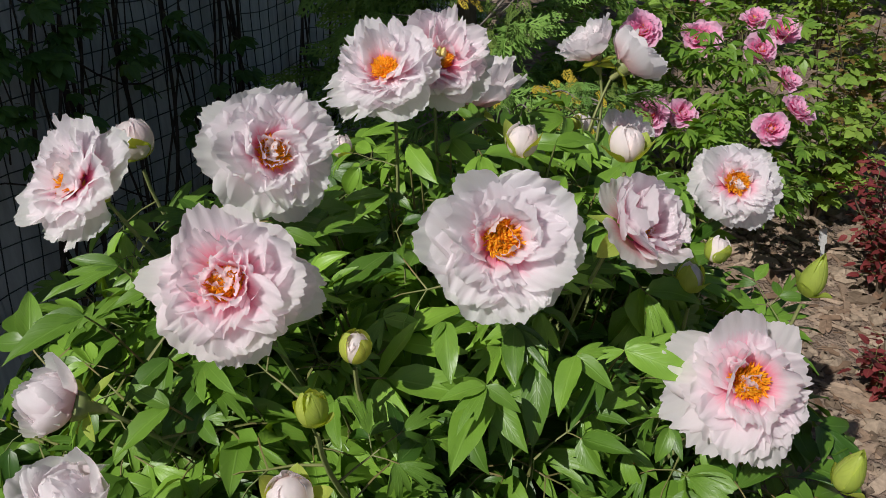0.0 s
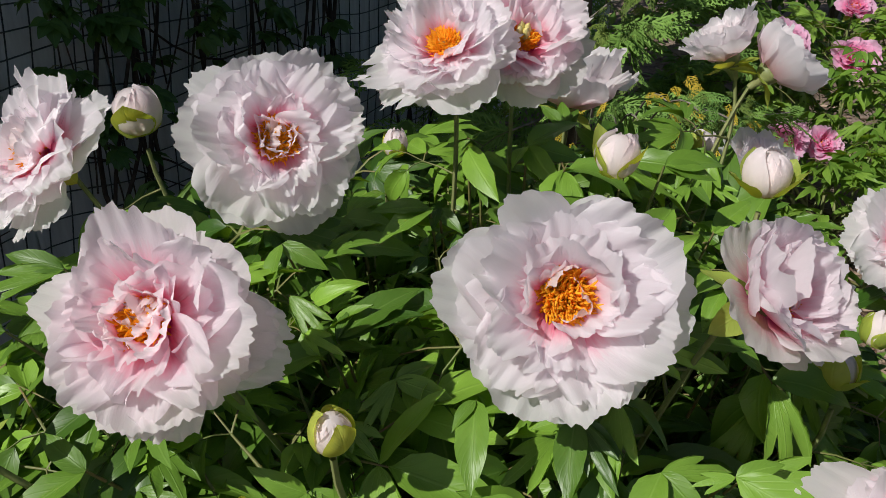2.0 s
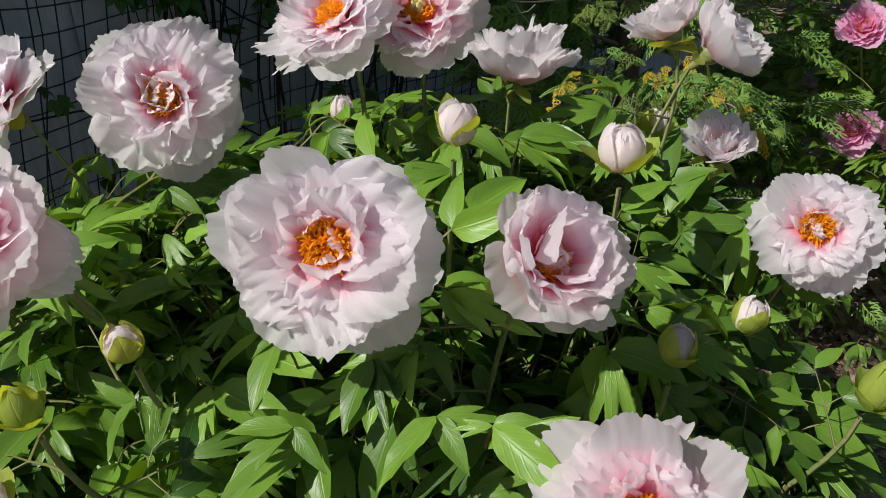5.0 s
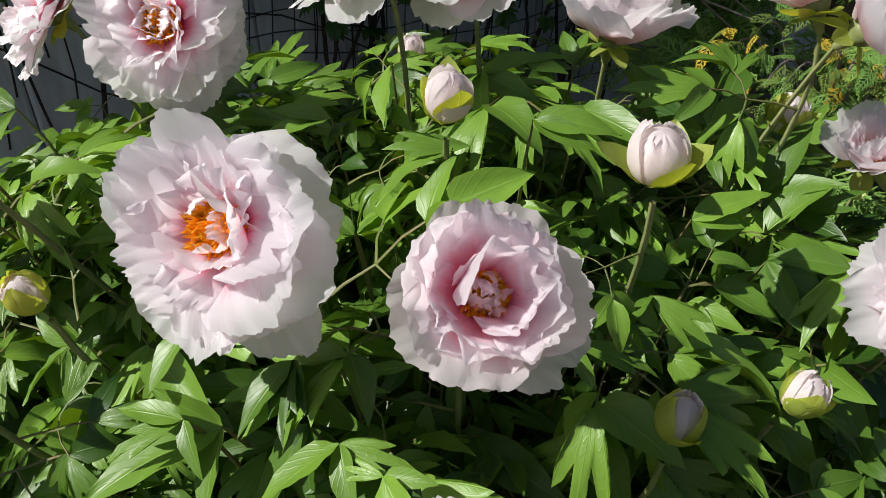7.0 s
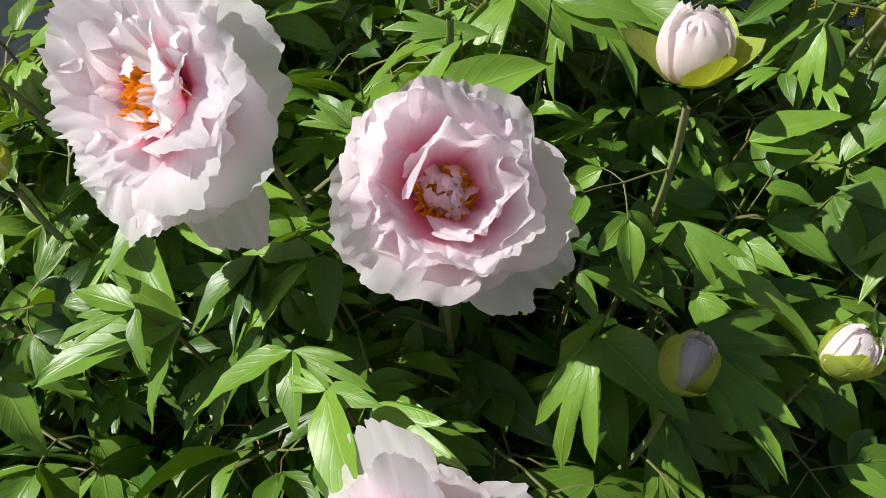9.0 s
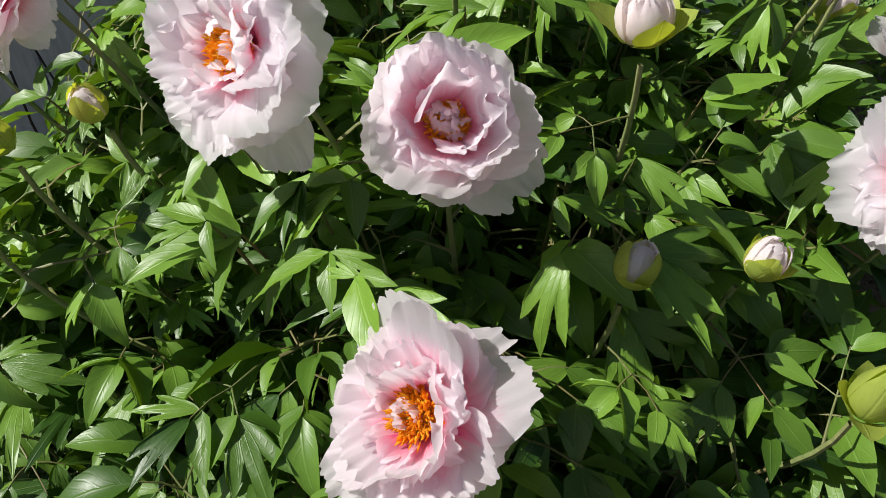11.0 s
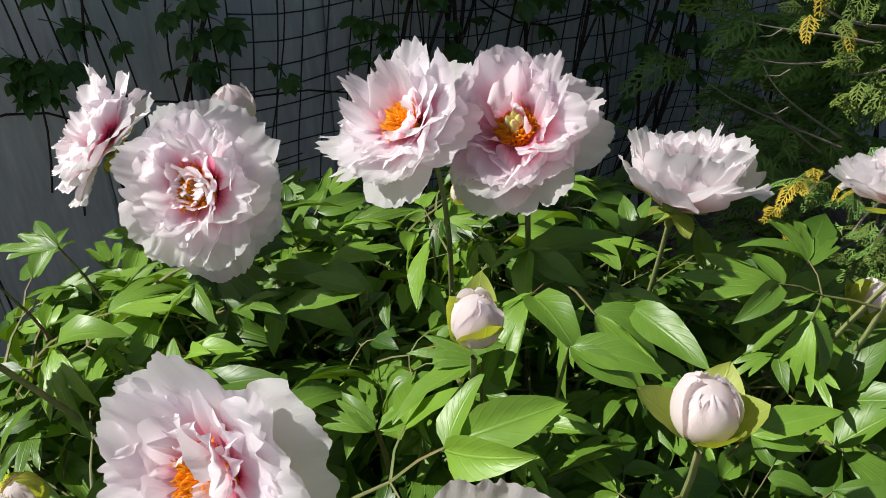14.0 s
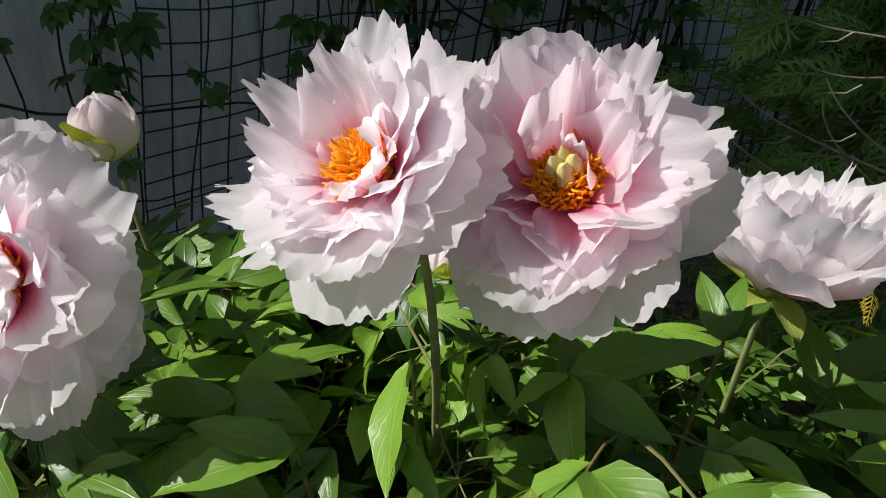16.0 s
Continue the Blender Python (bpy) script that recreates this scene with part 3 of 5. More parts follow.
def lobed(b, base, direction, normal, length, spread, fold, droop, seed, mat=0, rows=8):
    """A leaflet cut into three pointed lobes that join in its lower half."""
    r = np.random.RandomState(seed % 99991)
    d = norm(direction)
    nrm = np.asarray(normal, float)
    nrm = norm(nrm - d * (nrm @ d))
    side = np.cross(nrm, d)
    left, right, cut = r.uniform(0.62, 0.84), r.uniform(0.62, 0.84), r.uniform(0.42, 0.55)
    reach = np.array([0.34, left * 0.78, left, (left + cut) * 0.54, cut, 0.80, 1.0, 0.80, cut, (right + cut) * 0.54, right, right * 0.78, 0.34])[None, :]
    v = np.linspace(0, 1, rows)[:, None]
    u = LOBE_U[None, :]
    s = v * reach * length
    th = radians(spread) * u * (1 - 0.25 * v) * (1.35 - 0.35 * v)
    ox, y = s * np.cos(th), s * np.sin(th)
    k = radians(droop) / length
    if abs(k) < 0.05:
        k = 0.05
    x, z = np.sin(k * ox) / k, -(1 - np.cos(k * ox)) / k
    mid = np.array([-0.66, -0.66, -0.66, -0.66, -0.33, 0, 0, 0, 0.33, 0.66, 0.66, 0.66, 0.66])[None, :]
    local = np.clip(np.abs(u - mid) / 0.33, 0, 1)
    z = z + s * 0.30 * fold * (local - 0.5) * radians(spread) * 1.2 + fold * 0.25 * np.abs(y) + 0.02 * length * wave(ox / length * 5 + u * 3, seed + 3) * v
    p = np.asarray(base) + x[..., None] * d + y[..., None] * side + z[..., None] * nrm
    uv = np.stack(np.broadcast_arrays(np.sign(u - mid + 1e-6) * local, v + 0 * u), -1).copy()
    b.grid(p, uv, mat)


def leaf_build(b, seed, size, stalk, droop=30.0, groups=3, rows=8, cols=5, m=None):
    """A peony leaf along +x: stalk, then three groups of three leaflets, the end leaflets lobed."""
    r = np.random.RandomState(seed)
    up = np.array([0, 0, 1.0])
    bb = Build() if m is not None else b
    tip = np.array([stalk, 0, stalk * 0.10])
    bb.tube([np.zeros(3), np.array([stalk * 0.5, 0, stalk * 0.10]), tip], [0.0019, 0.0015, 0.0012], 4, 1)
    for g, az in enumerate((0, 1, -1)[:groups]):
        a = az * radians(r.uniform(48, 72)) + r.uniform(-0.1, 0.1)
        el = radians(r.uniform(-16, 14))
        d = np.array([math.cos(a) * math.cos(el), math.sin(a) * math.cos(el), math.sin(el)])
        ln = size * (r.uniform(0.62, 0.9) if g == 0 else r.uniform(0.4, 0.6))
        end = tip + d * ln
        bb.tube([tip, tip + d * ln * 0.5 + up * 0.004, end], [0.0012, 0.0010, 0.0008], 3, 1)
        for j, bz in enumerate((0, 1, -1)):
            c = a + bz * radians(r.uniform(38, 66)) + r.uniform(-0.12, 0.12)
            e2 = el - radians(r.uniform(-8, 24))
            d2 = np.array([math.cos(c) * math.cos(e2), math.sin(c) * math.cos(e2), math.sin(e2)])
            roll = r.uniform(-0.65, 0.65)
            nn = up + np.array([-math.sin(c), math.cos(c), 0]) * roll
            l2 = size * (r.uniform(0.95, 1.2) if j == 0 else r.uniform(0.72, 1.0))
            h2 = l2 * r.uniform(0.15, 0.205)
            start = end if j == 0 else tip + d * ln * r.uniform(0.72, 0.95)
            dr = droop * r.uniform(0.5, 1.6)
            if r.rand() < (0.7 if j == 0 else 0.18):
                lobed(bb, start, d2, nn, l2 * 1.05, r.uniform(30, 44), r.uniform(0.1, 0.5), dr, seed * 7 + g * 31 + j, 0, rows)
            else:
                leaflet(bb, start, d2, nn, l2, h2 * 1.12, r.uniform(0.12, 0.65), dr, seed * 7 + g * 31 + j, 0, rows, cols)
    if m is not None:
        rot = np.array(m.to_3x3())
        off = np.array(m.translation)
        for v, f, uv, mm in zip(bb.v, bb.f, bb.uv, bb.m):
            b.v.append(v @ rot.T + off)
            b.f.append(f + b.n)
            b.uv.append(uv)
            b.m.append(mm)
        b.n += bb.n


def stem_path(place, axis, foot, n=18):
    p0 = np.asarray(place) - np.asarray(axis) * 0.02
    foot = np.asarray(foot)
    p1 = p0 - (np.asarray(axis) * 0.55 + np.array([0, 0, 0.45])) * 0.16
    out = (p0 - foot) * [1, 1, 0]
    p2 = foot + out * 0.35 + [0, 0, p0[2] * 0.45]
    return curve3(p0, p1, p2, foot, n)

# ---- ground ----


def ground_height(x, y):
    return 0.02 * noise.noise(Vector((x * 1.3, y * 1.3, 0))) + 0.012 * noise.noise(Vector((x * 5, y * 5, 3)))


def make_ground():
    b = Build()
    near = np.linspace(-1, 1, 121)
    xs = np.sign(near) * (np.abs(near) * 4 + np.abs(near) ** 8 * 150)
    p = np.zeros((len(xs), len(xs), 3))
    for i, y in enumerate(xs):
        for j, x in enumerate(xs):
            far = max(abs(x), abs(y))
            p[i, j] = (x + 0.8, y + 2.5, ground_height(x, y) if far < 9 else 0)
    b.grid(p, p[..., :2].copy())
    return tagged(new("ground", b.mesh("ground", [SOIL])), "bare brown garden soil with crumbs and old mulch", "ground", kind="structure")


make_ground()


def lump(b, c, size, r, flat=0.6):
    w = np.linspace(0, 2 * np.pi, 7)
    t = np.linspace(0.15, 2.9, 4)
    k = 1 + r.uniform(-0.3, 0.3, (4, 7))
    k[:, -1] = k[:, 0]
    a = r.uniform(0, 6.28)
    s = np.stack([np.sin(t)[:, None] * np.cos(w) * k * r.uniform(0.7, 1.6), np.sin(t)[:, None] * np.sin(w) * k, -np.cos(t)[:, None] * flat * k], -1) * size
    b.grid(turned(s, a, r.uniform(-0.3, 0.3), c), np.zeros((4, 7, 2)))


def chip(b, c, size, r):
    a = r.uniform(0, 6.28)
    ln, wd, th = size * r.uniform(1.0, 2.6), size * r.uniform(0.3, 0.7), size * 0.14
    w = np.linspace(0, 2 * np.pi, 5) + 0.785
    ring = np.stack([0 * w, np.cos(w) * wd, np.sin(w) * th], -1)
    pts = np.stack([ring * 0.3 + [-ln, 0, 0], ring * r.uniform(0.8, 1.1) + [-ln * 0.8, 0, 0], ring + [ln * 0.7, 0, size * r.uniform(-0.1, 0.3)], ring * 0.25 + [ln, 0, 0]], 0)
    b.grid(turned(pts, a, r.uniform(-0.5, 0.5), c), np.zeros((4, 5, 2)))


def make_litter():
    r = np.random.RandomState(5)
    clods, chips = Build(), Build()
    for i in range(6500):
        x, y = (r.uniform(0.3, 4.6), r.uniform(1.1, 7.2)) if i % 5 < 2 else (r.uniform(0.4, 1.7), r.uniform(0.3, 3.2))
        s = r.uniform(0.006, 0.02) * (1 + 0.8 * (r.rand() < 0.1))
        z = ground_height(x - 0.8, y - 2.5)
        if i % 2:
            lump(clods, (x, y, z + s * 0.2), s, r)
        else:
            chip(chips, (x, y, z + s * 0.35), s * 1.3, r)
    tagged(new("soil_clods", clods.mesh("soil_clods", [CLOD], False)), "crumbled brown clods of earth on the bed", "soil", kind="stuff")
    tagged(new("mulch_chips", chips.mesh("mulch_chips", [CHIP], False)), "brown and tan wood chips scattered on the soil", "mulch", kind="stuff")


make_litter()

# ---- fence, net and creeper ----
VINE_BARK = surface("vine_bark", [(0.3, (0.035, 0.028, 0.022)), (0.7, (0.09, 0.07, 0.055))], 20.0, 0.85, 0.2, 120.0, 0.6, 0.003)
WALL_AT, WALL_DIR = np.array([-0.92, 2.2, 0.0]), norm([0.34, 0.94, 0])
WALL_OUT = np.array([WALL_DIR[1], -WALL_DIR[0], 0])
# the upper part stays out of view, added for the shade it casts
WALL_TOP = 3.8


def on_wall(s, z, out=0.0):
    return WALL_AT + WALL_DIR * s + WALL_OUT * out + np.array([0, 0, z])


def make_fence():
    r = np.random.RandomState(8)
    fence = tagged(thing("fence", tuple(on_wall(0, 0)), "tall pale grey board wall in deep shade", "fence", kind="structure"), "")
    turn = math.atan2(WALL_DIR[1], WALL_DIR[0])
    wide, s = 0.0, -3.28
    while s < 3.4:
        wide = r.choice([0.24, 0.27, 0.30])
        b = Build()
        w = wide / 2 - 0.0015
        prof = np.array([(-w, -0.012), (-w, 0.006), (-w + 0.008, 0.011), (0, 0.013 + r.uniform(-0.002, 0.003)), (w - 0.008, 0.011), (w, 0.006), (w, -0.012), (-w, -0.012)])
        zs = np.linspace(0, WALL_TOP + r.uniform(-0.015, 0.015), 9)
        p = np.stack([np.stack([prof[:, 0], -prof[:, 1] + 0.004 * math.sin(z * 2 + s), 0 * prof[:, 0] + z], -1) for z in zs])
        b.grid(p, np.zeros((*p.shape[:2], 2)))
        cap = np.stack([p[-1][:4], p[-1][[6, 6, 5, 4]]])
        b.grid(cap, np.zeros((2, 4, 2)))
        part("board", b.mesh("board", [BOARD], False), fence, "", Matrix.Translation(Vector(WALL_DIR) * (s + wide / 2) + Vector(WALL_OUT) * r.uniform(-0.006, 0.004)) @ Matrix.Rotation(turn, 4, "Z"))
        s += wide
    b = Build()
    ring = np.array([(-3.28, 0.014), (3.4, 0.014), (3.4, 0.05), (-3.28, 0.05), (-3.28, 0.014)])
    p = np.stack([np.stack([ring[:, 0], ring[:, 1], 0 * ring[:, 0] + z], -1) for z in (0.0, WALL_TOP - 0.05)])
    b.grid(p, np.zeros((2, 5, 2)))
    part("backing", b.mesh("backing", [BOARD], False), fence, "", Matrix.Rotation(turn, 4, "Z"))
    for z in (0.35, 1.8):
        b = Build()
        b.tube([np.array([x, 0.085, z]) for x in np.linspace(-3.28, 3.4, 12)], [0.03] * 12, 4)
        part("rail", b.mesh("rail", [BOARD], False), fence, "", Matrix.Rotation(turn, 4, "Z"))


make_fence()


def make_net():
    cell = 0.055
    ss, zs = np.arange(-0.80, 2.6, cell), np.arange(0.25, 2.05, cell)

    def spot(s, z):
        j = 0.026
        return on_wall(s + j * noise.noise(Vector((s * 3, z * 3, 1))) + 0.10 * (z - 1), z + j * 1.6 * noise.noise(Vector((s * 3, z * 3, 7))), 0.05 + 0.02 * noise.noise(Vector((s * 2, z * 2, 4))))

    net = thing("trellis_net", tuple(on_wall(0, 0)), "dark plastic garden netting hung before the board wall", "net")
    base = on_wall(0, 0)
    for s in ss:
        b = Build()
        b.tube([spot(s, z) - base for z in zs], [0.0021] * len(zs), 3)
        part("strand", b.mesh("strand", [NET]), net)
    for z in zs:
        b = Build()
        b.tube([spot(s, z) - base for s in ss], [0.0021] * len(ss), 3)
        part("strand", b.mesh("strand", [NET]), net)


make_net()


def make_creeper():
    r = np.random.RandomState(12)
    vine = thing("creeper_vine", tuple(on_wall(0.2, 0)), "creeper with dark woody stems and small five-part leaves on the net", "vine")
    base = np.array(vine.location)
    starts = [(-0.35, 0.12), (-0.30, 0.2), (-0.25, 0.25), (-0.05, 0.15), (0.1, 0.1), (0.35, 0.1), (0.4, 0.2), (0.45, 0.0), (0.9, 0.15), (1.2, 0.1), (1.5, 0.1), (-0.85, 0.12), (-1.1, 0.12), (-1.4, 0.1), (-1.75, 0.1), (1.9, 0.1), (2.2, 0.1)]
    lb_meshes = []
    for k in range(4):
        b = Build()
        rr = np.random.RandomState(k + 40)
        b.tube([np.zeros(3), np.array([0.02, 0, 0.004]), np.array([0.04, 0, 0])], [0.0012, 0.001, 0.0008], 3, 1)
        for j in range(5):
            a = radians(-80 + 40 * j) + rr.uniform(-0.1, 0.1)
            leaflet(b, (0.04, 0, 0), (math.cos(a), math.sin(a), rr.uniform(-0.5, 0.1)), (0, 0, 1), 0.05 * (1 - 0.12 * abs(j - 2)), 0.013, 0.2, 30, k * 9 + j, 0, 6, 5)
        lb_meshes.append(b.mesh("leaf", [VINE_LEAF, RED_STEM]))
    for s0, lean in starts:
        for twin in range(r.randint(2, 5) if s0 > -0.6 else 2):
            b = Build()
            s, top = s0 + r.uniform(-0.06, 0.06), r.uniform(1.5, 2.1)
            ph, amp = r.uniform(0, 6.28), r.uniform(0.03, 0.10)
            pts = [on_wall(s + lean * (z - 0.8) * r.uniform(0.9, 1.1) + amp * math.sin(z * 4 + ph), z, 0.075 + 0.02 * math.sin(z * 7 + ph)) - base for z in np.linspace(0.0, top, 16)]
            rad = r.uniform(0.002, 0.008)
            b.tube(pts, np.linspace(rad, rad * 0.5, 16), 5)
            part("stem", b.mesh("stem", [VINE_BARK]), vine, "dark woody stem")
            for i in range(r.randint(2, 6) if -0.5 < s0 < 1.3 else r.randint(1, 4)):
                q = pts[r.randint(5, 15)]
                az = math.atan2(WALL_OUT[1], WALL_OUT[0]) + r.uniform(-1.2, 1.2)
                m = Matrix.Translation(q) @ Matrix.Rotation(az, 4, "Z") @ Matrix.Rotation(r.uniform(-0.2, 0.7), 4, "Y") @ Matrix.Rotation(r.uniform(-0.5, 0.5), 4, "X")
                part("leaf", lb_meshes[r.randint(4)], vine, "", m @ Matrix.Scale(r.uniform(0.8, 1.5), 4))
    for s, z, count in ((-0.89, 0.81, 8), (-0.92, 0.90, 5), (-1.24, 0.84, 6), (-1.16, 0.88, 5), (-1.08, 0.95, 4), (-1.20, 0.77, 4), (-0.74, 0.74, 2), (-0.38, 0.92, 6), (-0.30, 0.99, 6), (-0.48, 0.82, 8), (-0.08, 0.86, 8), (0.16, 0.84, 8), (-0.52, 0.98, 8), (-0.42, 0.66, 6), (-0.2, 1.02, 5)):
        b = Build()
        pts = [on_wall(s + 0.03 * math.sin(q * 5 + s * 9) + 0.05 * q, z - 0.14 + 0.75 * q, 0.085) - base for q in np.linspace(-0.2, 1, 14)]
        b.tube(pts, np.linspace(0.0026, 0.0012, 14), 4)
        part("stem", b.mesh("stem", [VINE_BARK]), vine, "thin climbing stem")
        for i in range(count):
            az = math.atan2(WALL_OUT[1], WALL_OUT[0]) + r.uniform(-1.4, 1.4)
            m = Matrix.Translation(on_wall(s + r.uniform(-0.035, 0.035), z + r.uniform(-0.05, 0.05), 0.09) - base) @ Matrix.Rotation(az, 4, "Z") @ Matrix.Rotation(r.uniform(-0.2, 0.7), 4, "Y") @ Matrix.Rotation(r.uniform(-0.5, 0.5), 4, "X")
            part("leaf", lb_meshes[r.randint(4)], vine, "", m @ Matrix.Scale(r.uniform(0.7, 1.2), 4))
    for k in range(5):
        b = Build()
        s, z = r.uniform(-1.6, 0.4), r.uniform(0.5, 1.2)
        ln = r.uniform(0.5, 1.1)
        pts = [on_wall(s + ln * q, z - 0.35 * q * ln + 0.05 * math.sin(q * 7 + k), 0.09) - base for q in np.linspace(0, 1, 10)]
        b.tube(pts, np.linspace(0.003, 0.0015, 10), 4)
        part("stem", b.mesh("stem", [VINE_BARK]), vine, "thin trailing stem")


make_creeper()

# ---- the white tree peony ----
BASE = np.array([0.0, 1.0, 0.0])
WHITE = "large double white peony bloom flushed pink at the heart"
# place, axis, radius, rings, petal colour, label
BLOOMS = [
    ((0.0500, 0.7008, 0.9868), (0.22, -0.83, 0.50), 0.0745, DISH, WHITE_PETAL, 4, "wide open white peony bloom with a broad orange centre"),
    ((-0.2006, 0.6101, 0.9929), (-0.05, -0.80, 0.60), 0.0662, FULL, BLUSH_PETAL, 0, "full pale pink peony bloom, petals crowded at the centre"),
    ((-0.2034, 0.8445, 1.0297), (0.45, -0.74, 0.42), 0.0706, FULL, WHITE_PETAL, 0, WHITE),
    ((-0.0757, 0.9741, 1.0848), (-0.14, -0.62, 0.78), 0.0612, TALL, WHITE_PETAL, 20, "ragged white peony bloom with upright inner petals"),
    ((-0.0103, 1.0370, 1.0781), (0.15, -0.50, 0.86), 0.0649, [(6, 0.80, 0.50, 15, 18, 0.2, 0.9, 0.8)] + TALL[1:], BLUSH_PETAL, 22, "bowl-shaped pale pink peony bloom with a pale yellow seed pod"),
    ((0.0442, 1.2278, 0.9628), (0.05, 0.15, 0.98), 0.0806, VASE, PALE_PETAL, 0, "upright pale pink peony bloom turned to the sky"),
    ((0.236, 1.258, 1.028), (-0.45, 0.15, 0.88), 0.0580, VASE, PALE_PETAL, 0, "white peony bloom seen from its back"),
    ((0.288, 1.252, 1.014), (0.66, 0.10, 0.62), 0.0640, VASE, PALE_PETAL, 0, "drooping white peony bloom with ragged petals"),
    ((0.4276, 1.0755, 0.8804), (-0.02, -0.82, 0.57), 0.0613, OPEN, WHITE_PETAL, 8, "white peony bloom over bare soil, pink within"),
    ((0.2013, 0.7691, 0.9605), (0.56, -0.42, 0.70), 0.0591, CUP, ROSY_PETAL, 0, "cup-shaped pale pink peony bloom, half open"),
    ((0.3059, 0.6520, 0.8386), (-0.02, -0.68, 0.73), 0.0677, OPEN, BLUSH_PETAL, 12, "low pale pink peony bloom with divided orange stamens"),
    ((-0.4368, 0.8543, 0.9916), (-0.45, -0.52, 0.72), 0.0701, FULL, WHITE_PETAL, 0, "white peony bloom turned aside, in profile"),
    ((-0.362, 0.590, 0.872), (-0.75, -0.35, 0.45), 0.0420, GLOBE, PALE_PETAL, 0, "half-open globe-shaped pale pink peony bloom"),
    ((-0.318, 0.480, 0.842), (-0.10, -0.15, 0.98), 0.0480, GLOBE, PALE_PETAL, 0, "globe-shaped pale pink peony bloom, half open"),
    ((0.315, 1.335, 0.852), (0.05, -0.25, 0.95), 0.0540, VASE, PALE_PETAL, 0, "small white peony bloom low behind a bud"),
]
# place, axis, radius, cover of the sepals, wings, label
BUDS = [
    ((0.088, 0.880, 1.026), (0.1, -0.1, 0.98), 0.0185, 0.15, 3, "white peony bud showing pink, sepals spread like wings"),
    ((0.231, 0.946, 0.995), (0.0, -0.1, 0.98), 0.0215, 0.12, 4, "fat white peony bud about to open"),
    ((0.372, 0.956, 0.832), (0.38, 0.25, 0.88), 0.0160, 0.62, 3, "cream peony bud half wrapped in green sepals"),
    ((0.310, 0.868, 0.838), (0.05, 0.30, 0.93), 0.0165, 0.74, 2, "greenish white peony bud in the shade of leaves"),
    ((-0.092, 0.617, 0.916), (0.1, -0.3, 0.9), 0.0145, 0.87, 0, "small round green peony bud with a cream top"),
    ((-0.124, 0.544, 0.900), (0.0, -0.2, 0.95), 0.0140, 0.9, 4, "round green peony bud with withered tip"),
    ((-0.143, 0.500, 0.840), (0.0, -0.1, 0.98), 0.020, 0.2, 4, "cream peony bud between large yellow-green sepals"),
    ((0.490, 0.912, 0.803), (0.15, -0.1, 0.97), 0.017, 0.95, 4, "closed pointed yellow-green peony bud"),
    ((0.373, 0.550, 0.805), (0.15, -0.1, 0.97), 0.0135, 0.95, 3, "closed pointed yellow-green peony bud on a low shoot"),
    ((-0.430, 1.008, 0.990), (-0.1, -0.1, 0.97), 0.0265, 0.1, 1, "large white peony bud in front of the fence"),
    ((-0.163, 1.132, 0.927), (0.1, 0.0, 0.98), 0.015, 0.5, 3, "small green and white peony bud among the leaves"),
    ((0.230, 1.299, 0.894), (0.3, 0.0, 0.95), 0.020, 0.7, 3, "greenish peony bud on a leaning stem"),
]


def canopy(x, y):
    """The height of the leaves' top over the plan."""
    dy = y - 1.0
    return 0.96 - (0.95 if x > 0 else 0.6) * x * x - (1.4 if dy < 0 else 0.6) * dy * dy + 0.12 * math.exp(-((x + 0.36) ** 2 + (y - 0.68) ** 2) / 0.04)


